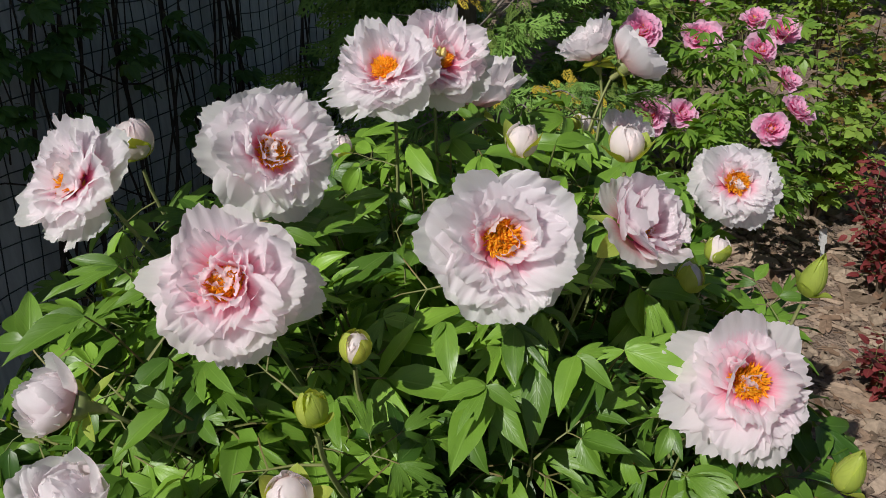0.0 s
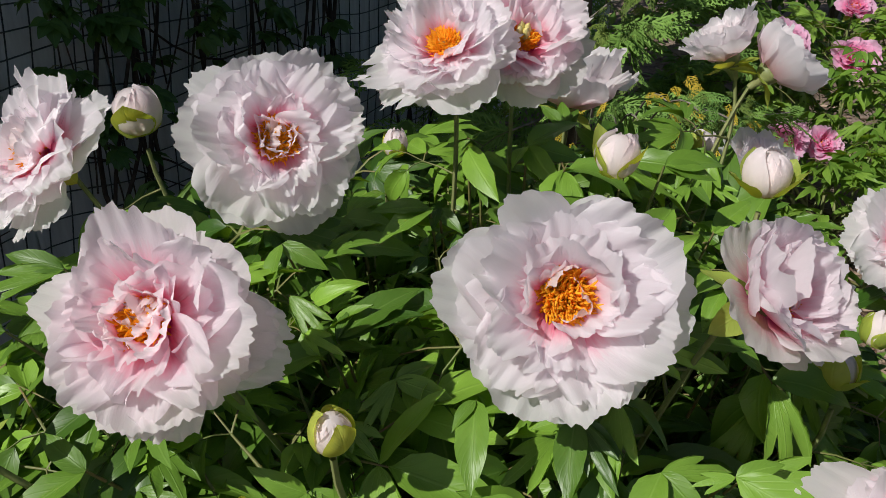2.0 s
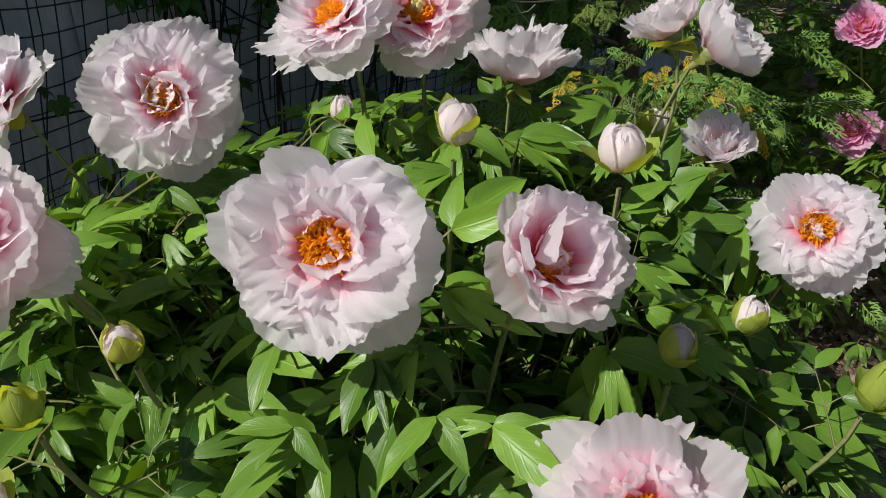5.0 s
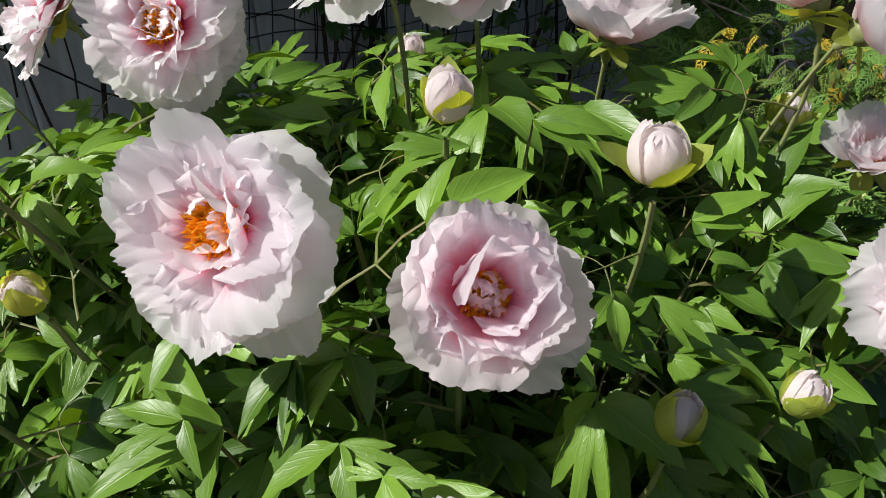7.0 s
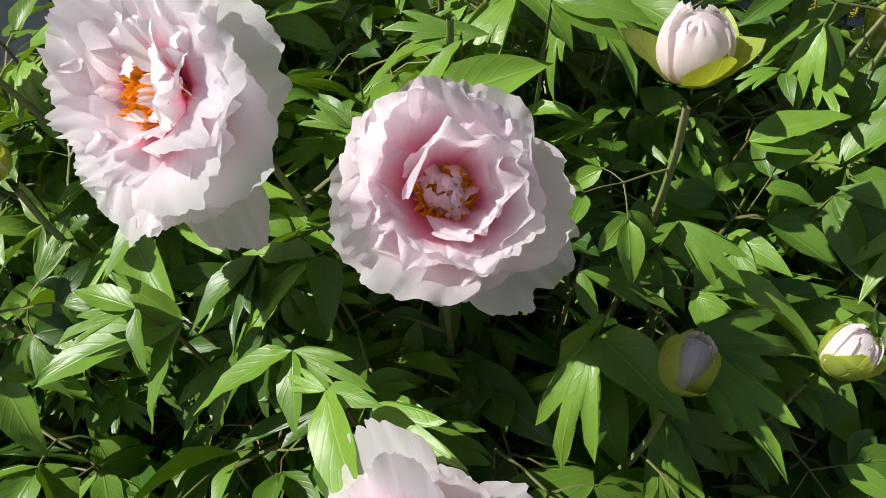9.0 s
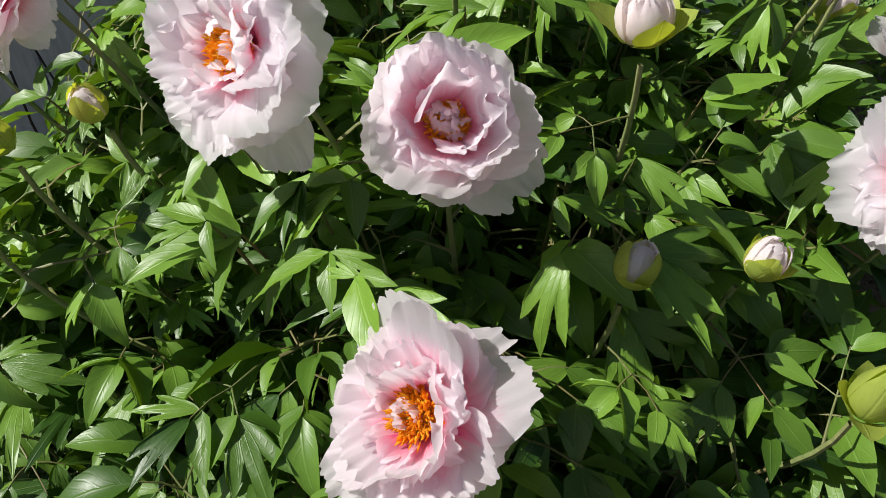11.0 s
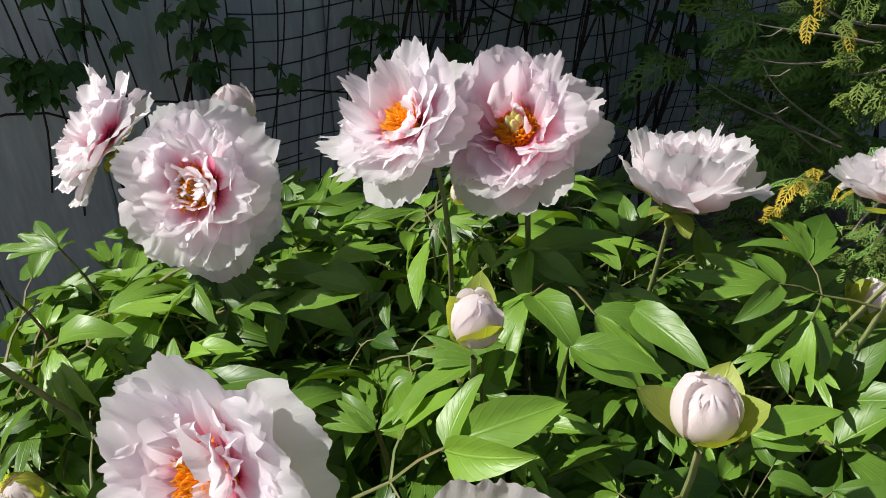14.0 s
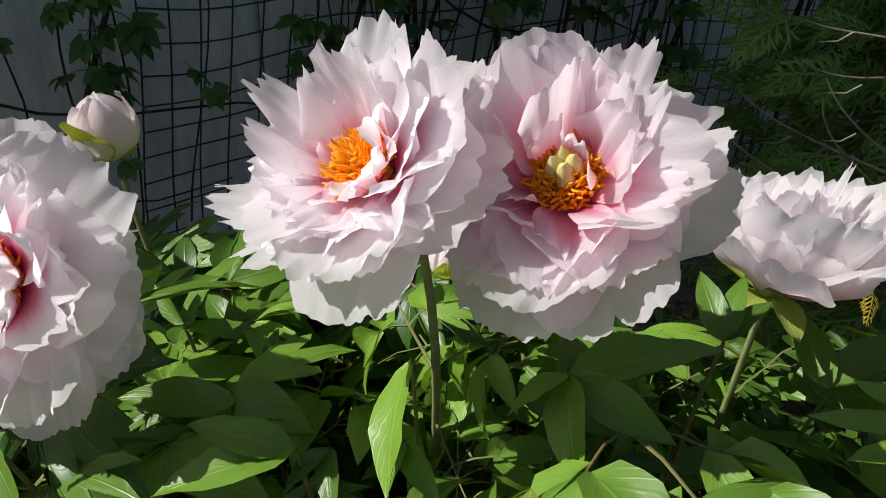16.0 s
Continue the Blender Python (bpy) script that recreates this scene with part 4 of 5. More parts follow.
# petals apart from the spiral: direction, length and half width in bloom radii, elevation, and for some curl, ruffle and fringe
LOOSE = {0: [((0.45, 0.0, -0.9), 1.14, 0.56, -16), ((0.8, 0.0, 0.7), 0.42, 0.15, 84, 40, 1.4, 1.2), ((-0.4, 0.0, 0.9), 0.42, 0.18, 64, 30, 1.6, 1.4), ((0.2, 0.0, -1.0), 0.38, 0.19, 74, 40, 2.0, 1.6)],
         1: [((1.0, 0.0, -0.15), 1.16, 0.44, -8), ((0.0, 0.0, -1.0), 1.00, 0.45, -10), ((-1.0, 0.0, 0.1), 1.16, 0.34, 10), ((-0.3, 0.3, 1.0), 1.02, 0.40, 34, 10, 1.0, 1.0)],
         2: [((-0.9, 0.1, 0.5), 1.08, 0.36, -4), ((0.9, 0.3, 0.1), 1.02, 0.34, 18, 40, 1.4, 1.4), ((0.5, 0.3, 0.6), 0.95, 0.34, 36, 30, 1.6, 1.5)],
         3: [((-0.1, 0.0, -1.0), 0.78, 0.46, -16), ((0.45, -0.7, -0.5), 1.02, 0.60, -8, 6, 0.5, 0.6), ((0.8, 0.5, 0.0), 1.02, 0.52, 26, 8, 0.6, 0.8), ((-0.8, -0.5, 0.0), 1.28, 0.46, 10, 4, 1.6, 2.4), ((-0.7, -0.6, -0.4), 1.15, 0.46, 2, 4, 1.4, 2.0), ((-0.8, -0.3, 0.3), 1.0, 0.38, 40, 24, 1.8, 2.2), ((-0.2, 0.5, 1.0), 0.64, 0.30, 66, 6, 1.2, 1.6), ((0.3, 0.5, 1.0), 0.66, 0.40, 56, 4, 1.4, 1.8), ((0.5, -0.8, -0.3), 0.40, 0.20, 44, 40, 1.0, 0.8)],
         4: [((0.9, 0.4, 0.0), 1.04, 0.50, 4, 8, 0.5, 0.6), ((-0.6, 0.5, 0.6), 1.02, 0.50, 58, -6, 0.5, 0.6), ((0.2, -0.8, -0.5), 1.02, 0.56, -10, 4, 0.5, 0.8), ((0.7, -0.4, -0.5), 1.0, 0.54, 0, 6, 0.5, 0.7), ((0.2, 0.7, 0.8), 1.0, 0.40, 56, 2, 1.4, 1.8), ((0.1, -0.8, -0.3), 0.40, 0.30, 6, 30, 0.9, 0.9)],
         5: [((-0.3, -0.1, 0.0), 1.12, 0.13, 84, 0, 1.4, 1.8), ((0.1, 0.2, 0.0), 0.96, 0.11, 80, 4, 1.4, 1.8), ((0.4, 0.0, 0.0), 0.84, 0.15, 74, 0, 1.0, 1.4)],
         6: [((-0.8, 0.0, 0.5), 1.08, 0.34, 40, 0, 1.2, 2.0), ((0.4, 0.4, 0.8), 1.15, 0.30, 66, 0, 1.2, 2.0)],
         7: [((0.7, 0.2, 0.6), 1.12, 0.36, 40, 0, 1.4, 2.0)],
         8: [((-0.7, 0.0, 0.6), 1.05, 0.42, 30, 10, 0.8, 1.0), ((0.5, 0.0, -0.9), 1.10, 0.38, -6)],
         9: [((0.75, 0.4, -0.6), 1.12, 0.58, 2), ((0.3, 0.5, 0.8), 0.50, 0.28, 96, 50, 1.8, 1.6), ((0.7, 0.3, 0.2), 0.46, 0.26, 92, 60, 1.8, 1.6), ((-0.3, -0.3, -0.6), 0.46, 0.26, 76, 50, 1.8, 1.6), ((0.1, 0.2, 0.9), 0.50, 0.26, 80, 70, 1.8, 1.6)],
         10: [((-0.9, 0.0, -0.5), 1.20, 0.44, -12), ((-0.5, 0.0, -0.9), 1.15, 0.42, -14), ((0.2, 0.0, -1.0), 1.12, 0.44, -6), ((-0.6, 0.0, 0.6), 0.72, 0.30, 68, 20, 1.0, 1.0), ((-0.2, 0.2, 1.0), 1.08, 0.46, 30, 20, 0.7, 0.8)],
         11: [((0.2, 0.0, -1.0), 0.96, 0.46, -8, -10, 1.2, 1.4), ((-0.9, -0.2, -0.1), 1.16, 0.50, 8, 4, 0.6, 0.8), ((0.3, 0.4, 1.0), 1.0, 0.40, 50, 10, 1.6, 2.0)]}
HEARTS = {1: 8, 2: 6, 8: 5, 9: 2, 10: 4, 11: 4}
CLEAR = [(np.array(p), norm(a), rad) for p, a, rad, *_ in BLOOMS] + [(np.array(p), norm(a), rad * 1.2) for p, a, rad, *_ in BUDS]

# broad leaves in full sun: where the leaflets meet, and their tips
SUNLIT = [((0.039, 0.669, 0.821), [(-0.004, 0.574, 0.800), (0.070, 0.611, 0.785), (-0.005, 0.637, 0.845)]),
          ((0.090, 0.744, 0.858), [(0.066, 0.668, 0.834), (0.086, 0.676, 0.830), (0.040, 0.720, 0.850)]),
          ((0.096, 0.704, 0.832), [(0.091, 0.645, 0.765), (0.118, 0.668, 0.790)]),
          ((0.174, 0.725, 0.819), [(0.132, 0.651, 0.790), (0.161, 0.680, 0.785), (0.212, 0.709, 0.795)]),
          ((0.246, 0.943, 0.875), [(0.296, 0.938, 0.850), (0.242, 0.905, 0.862)]),
          ((0.218, 0.877, 0.852), [(0.272, 0.914, 0.828), (0.240, 0.862, 0.828)]),
          ((0.358, 1.103, 0.860), [(0.345, 1.040, 0.815), (0.300, 1.073, 0.858)])]
LEAVES_BACK = [
    ((-0.053, 0.976, 0.987), [(-0.026, 0.916, 0.954)]),
    ((-0.081, 0.919, 0.944), [(-0.110, 0.854, 0.935), (-0.124, 0.881, 0.948)]),
    ((-0.075, 0.937, 0.936), [(-0.052, 0.911, 0.920), (-0.079, 0.905, 0.926)]),
    ((-0.036, 0.954, 0.956), [(-0.006, 0.939, 0.942), (-0.027, 0.931, 0.945)]),
    ((0.046, 1.150, 0.953), [(0.008, 1.174, 0.975), (0.054, 1.184, 0.973), (0.031, 1.188, 0.979)]),
    ((-0.162, 0.936, 0.910), [(-0.210, 0.884, 0.914), (-0.178, 0.880, 0.900)]),
    ((-0.205, 0.984, 0.911), [(-0.244, 0.951, 0.916)]),
    ((-0.246, 0.953, 0.918), [(-0.261, 1.010, 0.945), (-0.280, 0.947, 0.931)]),
]
LEAVES_RIDGE = [
    ((-0.165, 0.955, 0.892), [(-0.200, 0.989, 0.919), (-0.180, 0.993, 0.912)]),
    ((-0.223, 0.874, 0.917), [(-0.188, 0.848, 0.895)]),
    ((-0.232, 0.849, 0.913), [(-0.237, 0.795, 0.900)]),
    ((0.100, 1.224, 0.900), [(0.054, 1.257, 0.924), (0.120, 1.281, 0.930), (0.116, 1.256, 0.916)]),
    ((0.070, 1.158, 0.865), [(0.028, 1.097, 0.835), (0.092, 1.143, 0.854)]),
    ((0.135, 0.927, 1.002), [(0.194, 0.955, 0.998), (0.185, 0.932, 0.986), (0.154, 0.924, 0.993)]),
    ((0.011, 0.848, 0.887), [(-0.039, 0.816, 0.896), (-0.029, 0.840, 0.902)]),
    ((0.012, 0.850, 0.887), [(0.016, 0.887, 0.900), (0.041, 0.893, 0.892)]),
]
LEAVES_SLOPE = [
    ((0.222, 1.077, 0.869), [(0.274, 1.130, 0.889), (0.266, 1.092, 0.868)]),
    ((0.292, 1.093, 0.843), [(0.337, 1.047, 0.811), (0.363, 1.070, 0.819), (0.354, 1.121, 0.847)]),
    ((0.076, 0.902, 0.969), [(0.049, 0.832, 0.948), (0.038, 0.866, 0.970)]),
    ((0.282, 0.991, 0.791), [(0.337, 0.972, 0.772), (0.297, 0.952, 0.769), (0.335, 1.035, 0.805)]),
    ((-0.194, 0.813, 0.946), [(-0.198, 0.771, 0.918), (-0.154, 0.801, 0.927)]),
    ((-0.176, 0.776, 0.917), [(-0.137, 0.747, 0.890)]),
]
LEAVES_MIDDLE = [
    ((-0.129, 0.754, 0.893), [(-0.073, 0.812, 0.918), (-0.070, 0.794, 0.907), (-0.127, 0.779, 0.909)]),
    ((-0.134, 0.748, 0.885), [(-0.099, 0.760, 0.887), (-0.203, 0.704, 0.869)]),
    ((-0.006, 0.701, 0.889), [(-0.003, 0.640, 0.856), (-0.022, 0.678, 0.878)]),
    ((0.070, 0.719, 0.869), [(0.063, 0.662, 0.837), (0.096, 0.672, 0.844), (0.103, 0.693, 0.856)]),
    ((-0.301, 0.679, 0.862), [(-0.301, 0.622, 0.825), (-0.337, 0.632, 0.842)]),
    ((0.113, 1.045, 0.961), [(0.192, 1.019, 0.959)]),
    ((0.198, 0.710, 0.836), [(0.266, 0.704, 0.846)]),
    ((0.136, 0.697, 0.845), [(0.110, 0.636, 0.817), (0.173, 0.668, 0.822), (0.189, 0.711, 0.841)]),
]
LEAVES_FRONT = [
    ((0.154, 0.831, 0.744), [(0.198, 0.789, 0.720), (0.248, 0.810, 0.736)]),
    ((-0.123, 0.644, 0.830), [(-0.081, 0.642, 0.812), (-0.120, 0.591, 0.811), (-0.166, 0.630, 0.843)]),
    ((0.035, 0.643, 0.848), [(-0.010, 0.618, 0.847), (0.007, 0.597, 0.831), (0.069, 0.624, 0.828)]),
    ((0.257, 1.003, 0.835), [(0.309, 0.997, 0.833), (0.297, 0.974, 0.816)]),
    ((-0.389, 0.699, 0.904), [(-0.453, 0.642, 0.888), (-0.436, 0.685, 0.907)]),
    ((-0.369, 0.758, 0.932), [(-0.429, 0.710, 0.919), (-0.420, 0.749, 0.939)]),
    ((0.186, 0.688, 0.858), [(0.256, 0.646, 0.836), (0.221, 0.697, 0.866), (0.158, 0.678, 0.851)]),
    ((-0.287, 0.625, 0.841), [(-0.329, 0.573, 0.822), (-0.333, 0.634, 0.856)]),
]
LEAVES_SHADED = [
    ((0.004, 1.041, 0.970), [(0.063, 1.099, 0.981), (0.064, 1.038, 0.952), (0.033, 0.991, 0.939), (-0.013, 1.006, 0.958)]),
    ((-0.076, 0.739, 0.871), [(-0.030, 0.728, 0.857), (-0.092, 0.698, 0.849), (-0.044, 0.756, 0.876)]),
]
SUNLIT += LEAVES_BACK + LEAVES_RIDGE + LEAVES_SLOPE + LEAVES_MIDDLE + LEAVES_FRONT
OPEN_TO = (norm([0.05, -0.6, 0.8]), norm([0.62, -0.3, 0.72]), np.array(SUN_TO))
SHOWN = [np.array(c) * (1 - q) + np.array(tip) * q for c, tips in SUNLIT for tip in tips for q in (0.3, 0.75)]
SHOWN = np.array(SHOWN)
SUNLIT += LEAVES_SHADED


def leaf_clear(p, d, reach):
    """True where a leaf from p along d stays out of the blooms and out of the space before them."""
    for q in (0.12, 0.35, 0.6, 0.85, 1.0):
        c = p + d * reach * q - np.array([0, 0, 0.02 * q])
        for bc, ba, rad in CLEAR:
            w = c - bc
            along = w @ ba
            off = np.linalg.norm(w - ba * along)
            if (off < rad + 0.045 and -0.02 < along < 0.20) or np.linalg.norm(w) < rad + 0.022:
                return False
        w = c - SHOWN
        for way in OPEN_TO:
            along = w @ way
            off = np.linalg.norm(w - along[:, None] * way, axis=1)
            if np.any((off < 0.022) & (along > 0.0) & (along < 0.10)):
                return False
    return True


# leaves turn their faces a little to the sun
TO_SUN = Matrix.Rotation(radians(11), 4, Vector((0, 0, 1)).cross(SUN_TO))


def make_white_bush():
    r = np.random.RandomState(21)
    bush = thing("white_peony_bush", tuple(BASE), "white and pale pink tree peony bush in full bloom", "peony bush")
    leaves = []
    for k in range(14):
        b = Build()
        leaf_build(b, 300 + k, 0.071 * r.uniform(0.82, 1.18), 0.056, r.uniform(20, 64))
        leaves.append(b.mesh("leaf", [LEAF, RED_STEM]))
    spots = []

    def shoot(top, axis, first, count, step, thick):
        a = r.uniform(0, 6.28)
        foot = BASE + np.array([math.cos(a), math.sin(a), 0]) * r.uniform(0.02, 0.13)
        path = stem_path(top, axis, foot)
        b = Build()
        girth = np.linspace(thick, thick * 1.6, len(path))
        if first == 0.0:
            girth[:4] *= (0.12, 0.5, 0.75, 0.9)
        b.tube(path - BASE, girth, 6)
        part("stem", b.mesh("stem", [STEM]), bush, "pale green peony stem")
        run = np.concatenate([[0], np.cumsum(np.linalg.norm(np.diff(path, axis=0), axis=1))])
        az = r.uniform(0, 6.28)
        for i in range(count):
            s = first + step * i * r.uniform(0.85, 1.15)
            p = np.array([np.interp(s, run, path[:, j]) for j in range(3)])
            if p[2] < 0.25:
                break
            az += 2.4 + r.uniform(-0.4, 0.4)
            spots.append((p, az, r.uniform(-22, 36) - 5 * min(i, 4)))

    for i, (place, axis, rad, rings, mat, lift, label) in enumerate(BLOOMS):
        make_bloom(bush, BASE, place, axis, rad, rings, mat, 500 + i * 7, label, rings is not GLOBE, lift, pod=1.35 if i == 4 else 1.0, loose=LOOSE.get(i, ()), hearts=HEARTS.get(i, 0))
        shoot(np.array(place) - norm(axis) * 0.01, norm(axis), 0.075, 8, 0.045, 0.0025)
    for i, (place, axis, rad, green, wings, label) in enumerate(BUDS):
        make_bud(bush, BASE, place, axis, rad, 700 + i * 5, label, green, wings)
        shoot(np.array(place) - norm(axis) * rad, norm(axis), 0.05, 8, 0.042, 0.0026)
    # leafy shoots without flowers fill the dome
    n = 0
    for i in range(12):
        x, y = r.uniform(0.34, 0.48), r.uniform(0.80, 1.12)
        shoot(np.array([x, y, r.uniform(0.50, 0.59)]), np.array([0.5, -0.1, 1.0]), 0.0, 7, 0.05, 0.0024)
    for i in range(26):
        x, y = r.uniform(-0.62, -0.05), r.uniform(0.26, 0.58)
        shoot(np.array([x, y, r.uniform(0.54, 0.70)]), np.array([-0.2, -0.4, 1.0]), 0.0, 7, 0.05, 0.0024)
    for i in range(14):
        x, y = r.uniform(-0.50, -0.16), r.uniform(0.64, 0.84)
        shoot(np.array([x, y, canopy(x, y) - r.uniform(0.0, 0.05)]), np.array([-0.15, -0.2, 1.0]), 0.0, 6, 0.04, 0.0024)
    for i in range(12):
        x, y = r.uniform(-0.58, -0.30), r.uniform(0.48, 0.70)
        shoot(np.array([x, y, canopy(x, y) - r.uniform(0.0, 0.06)]), np.array([-0.15, -0.2, 1.0]), 0.0, 6, 0.04, 0.0024)
    for i in range(16):
        x, y = r.uniform(0.04, 0.44), r.uniform(0.36, 0.64)
        shoot(np.array([x, y, r.uniform(0.44, 0.60)]), np.array([0.3, -0.4, 1.0]), 0.0, 7, 0.05, 0.0024)
    while n < 150:
        x, y = r.uniform(-0.66, 0.46), r.uniform(0.36, 1.45)
        if (x / (0.66 if x < 0 else 0.46)) ** 2 + ((y - 0.92) / 0.56) ** 2 > 1:
            continue
        n += 1
        shoot(np.array([x, y, canopy(x, y) - r.uniform(0.03, 0.12)]), np.array([x * 0.5, (y - 1) * 0.5, 1.0]), 0.0, 8, 0.05, 0.0024)
    near, rest = [], []
    for p, az, el in spots:
        for turn in (0, 0.7, -0.7, 1.5, -1.5, 2.3, -2.3, 3.1):
            a = az + turn
            el2 = el - (6 if turn else 0)
            d = np.array([math.cos(a) * math.cos(radians(el2)), math.sin(a) * math.cos(radians(el2)), math.sin(radians(el2))])
            if leaf_clear(p, d, 0.21) and p[2] + d[2] * 0.2 < canopy(*(p + d * 0.2)[:2]) + 0.07:
                m = Matrix.Translation(p - BASE) @ TO_SUN @ Matrix.Rotation(a, 4, "Z") @ Matrix.Rotation(-radians(el2), 4, "Y") @ Matrix.Rotation(r.uniform(-0.55, 0.55), 4, "X") @ Matrix.Scale(r.uniform(0.55, 1.2), 4)
                near.append((p[2] + (p - BASE)[1] * -0.35, m))
                break
    for i, (c, tips) in enumerate(SUNLIT):
        b = Build()
        c = np.array(c) - BASE
        inward = norm([-c[0] * 0.5, -c[1] * 0.5, -0.35])
        b.tube([c, c + inward * 0.04, c + inward * 0.09 - [0, 0, 0.02]], [0.0012, 0.0016, 0.0019], 4, 1)
        for j, tip in enumerate(tips):
            w = np.array(tip) - BASE - c
            ln = np.linalg.norm(w)
            n2 = norm([-0.30, -0.50, 0.72]) + r.uniform(-0.25, 0.25, 3)
            if (i, j) in ((3, 0), (3, 2), (4, 0), (5, 0), (6, 0)) or (i > 20 and (i * 5 + j) % 7 == 0):
                lobed(b, c, w + [0, 0, 0.2 * ln], n2, ln * 1.1, 34, 0.5, 26, 4000 + i * 9 + j, 0, 10)
            else:
                leaflet(b, c, w + [0, 0, 0.2 * ln], n2, ln * 1.05, ln * 0.19, 0.3, 28, 4000 + i * 9 + j, 0, 12, 7)
        part("leaf", b.mesh("leaf", [LEAF, RED_STEM]), bush, "broad pointed peony leaf")
    near.sort(key=lambda q: -q[0])
    for h, m in near[:290]:
        part("leaf", leaves[r.randint(14)], bush, "", m)
    rest = Build()
    for h, m in near[290:]:
        leaf_build(rest, r.randint(9999), 0.076, 0.06, r.uniform(20, 60), 3, 6, 3, m)
    for i in range(200):
        x, y = r.uniform(-0.6, 0.45), r.uniform(0.42, 1.4)
        if (x / (0.6 if x < 0 else 0.45)) ** 2 + ((y - 0.92) / 0.5) ** 2 > 1:
            continue
        p = np.array([x, y, canopy(x, y) * r.uniform(0.45, 0.86)]) - BASE
        m = Matrix.Translation(p) @ Matrix.Rotation(math.atan2(p[1], p[0]) + r.uniform(-1.3, 1.3), 4, "Z") @ Matrix.Rotation(-radians(r.uniform(-25, 20)), 4, "Y")
        leaf_build(rest, r.randint(9999), 0.076, 0.06, r.uniform(20, 60), 3, 6, 3, m)
    tagged(part("foliage", rest.mesh("foliage", [LEAF, RED_STEM]), bush, "dense green peony leaves deep inside the bush"), kind="stuff")


make_white_bush()

# ---- the pink peony bush ----
PINK_BASE = np.array([0.92, 2.75, 0.0])
PINKS = [((0.618, 2.50, 0.785), (-0.1, -0.7, 0.7), 0.068), ((0.905, 2.80, 0.694), (-0.2, -0.75, 0.6), 0.070), ((1.083, 2.70, 0.671), (0.0, -0.8, 0.55), 0.060),
         ((1.252, 2.95, 0.677), (0.2, -0.7, 0.65), 0.064), ((1.143, 2.95, 0.72), (-0.1, -0.5, 0.8), 0.055), ((1.124, 2.55, 0.61), (0.4, -0.5, 0.7), 0.05),
         ((1.087, 2.35, 0.569), (0.5, -0.4, 0.7), 0.056), ((0.973, 2.25, 0.545), (0.0, -0.8, 0.55), 0.056), ((0.633, 2.35, 0.562), (-0.2, -0.7, 0.6), 0.064),
         ((0.746, 2.40, 0.547), (0.2, -0.7, 0.65), 0.052), ((0.95, 3.05, 0.80), (0, -0.5, 0.8), 0.06)]


def make_pink_bush():
    r = np.random.RandomState(33)
    bush = thing("pink_peony_bush", tuple(PINK_BASE), "lower peony bush with deep pink double blooms", "peony bush")
    simple = FULL[1:]
    clear = [(np.array(p), norm(a), rad) for p, a, rad in PINKS]
    for i, (place, axis, rad) in enumerate(PINKS):
        make_bloom(bush, PINK_BASE, place, axis, rad, simple, PINK_PETAL, 900 + i * 3, "deep pink double peony bloom", grid=(9, 15), count=60, sepals=3, hearts=3)
        b = Build()
        path = stem_path(np.array(place), norm(axis), PINK_BASE + [r.uniform(-0.1, 0.1), r.uniform(-0.1, 0.1), 0], 10)
        b.tube(path - PINK_BASE, np.linspace(0.004, 0.007, 10), 5)
        part("stem", b.mesh("stem", [STEM]), bush)
    meshes = []
    for k in range(8):
        b = Build()
        leaf_build(b, 800 + k, 0.066, 0.07, r.uniform(20, 50), 3, 6, 3)
        meshes.append(b.mesh("leaf", [PINK_LEAF, RED_STEM]))
    n = 0
    rest = Build()
    while n < 720:
        x, y = r.uniform(-0.62, 0.55), r.uniform(-0.65, 0.75)
        q = (x / 0.62) ** 2 + (y / 0.72) ** 2
        if q > 1:
            continue
        n += 1
        if x > 0.30 - 0.25 * (y < 0) * abs(y) or (x > 0 and x / 0.36 + abs(min(y, 0)) / 0.6 > 1.25):
            continue
        top = 0.76 * math.sqrt(max(0.02, 1 - 0.8 * q)) + 0.10 * y
        z = top * (1 - 0.75 * r.rand() ** 2.2)
        if z < 0.30 and x > -0.2 and y < 0.1:
            continue
        p = np.array([x, y, z])
        a = math.atan2(y, x) + r.uniform(-1.2, 1.2)
        if any(np.linalg.norm(p + PINK_BASE + np.array([math.cos(a), math.sin(a), 0]) * 0.12 - c - ax * 0.05) < rad + 0.07 for c, ax, rad in clear):
            continue
        m = Matrix.Translation(p) @ Matrix.Rotation(a, 4, "Z") @ Matrix.Rotation(-radians(r.uniform(-20, 35)), 4, "Y") @ Matrix.Rotation(r.uniform(-0.4, 0.4), 4, "X")
        if n < 260:
            part("leaf", meshes[r.randint(8)], bush, "", m @ Matrix.Scale(r.uniform(0.8, 1.15), 4))
        else:
            leaf_build(rest, r.randint(9999), 0.064, 0.06, 35, 3, 5, 3, m)
    tagged(part("foliage", rest.mesh("foliage", [PINK_LEAF, RED_STEM]), bush, "dense fresh green peony leaves"), kind="stuff")


make_pink_bush()

# ---- thuja ----


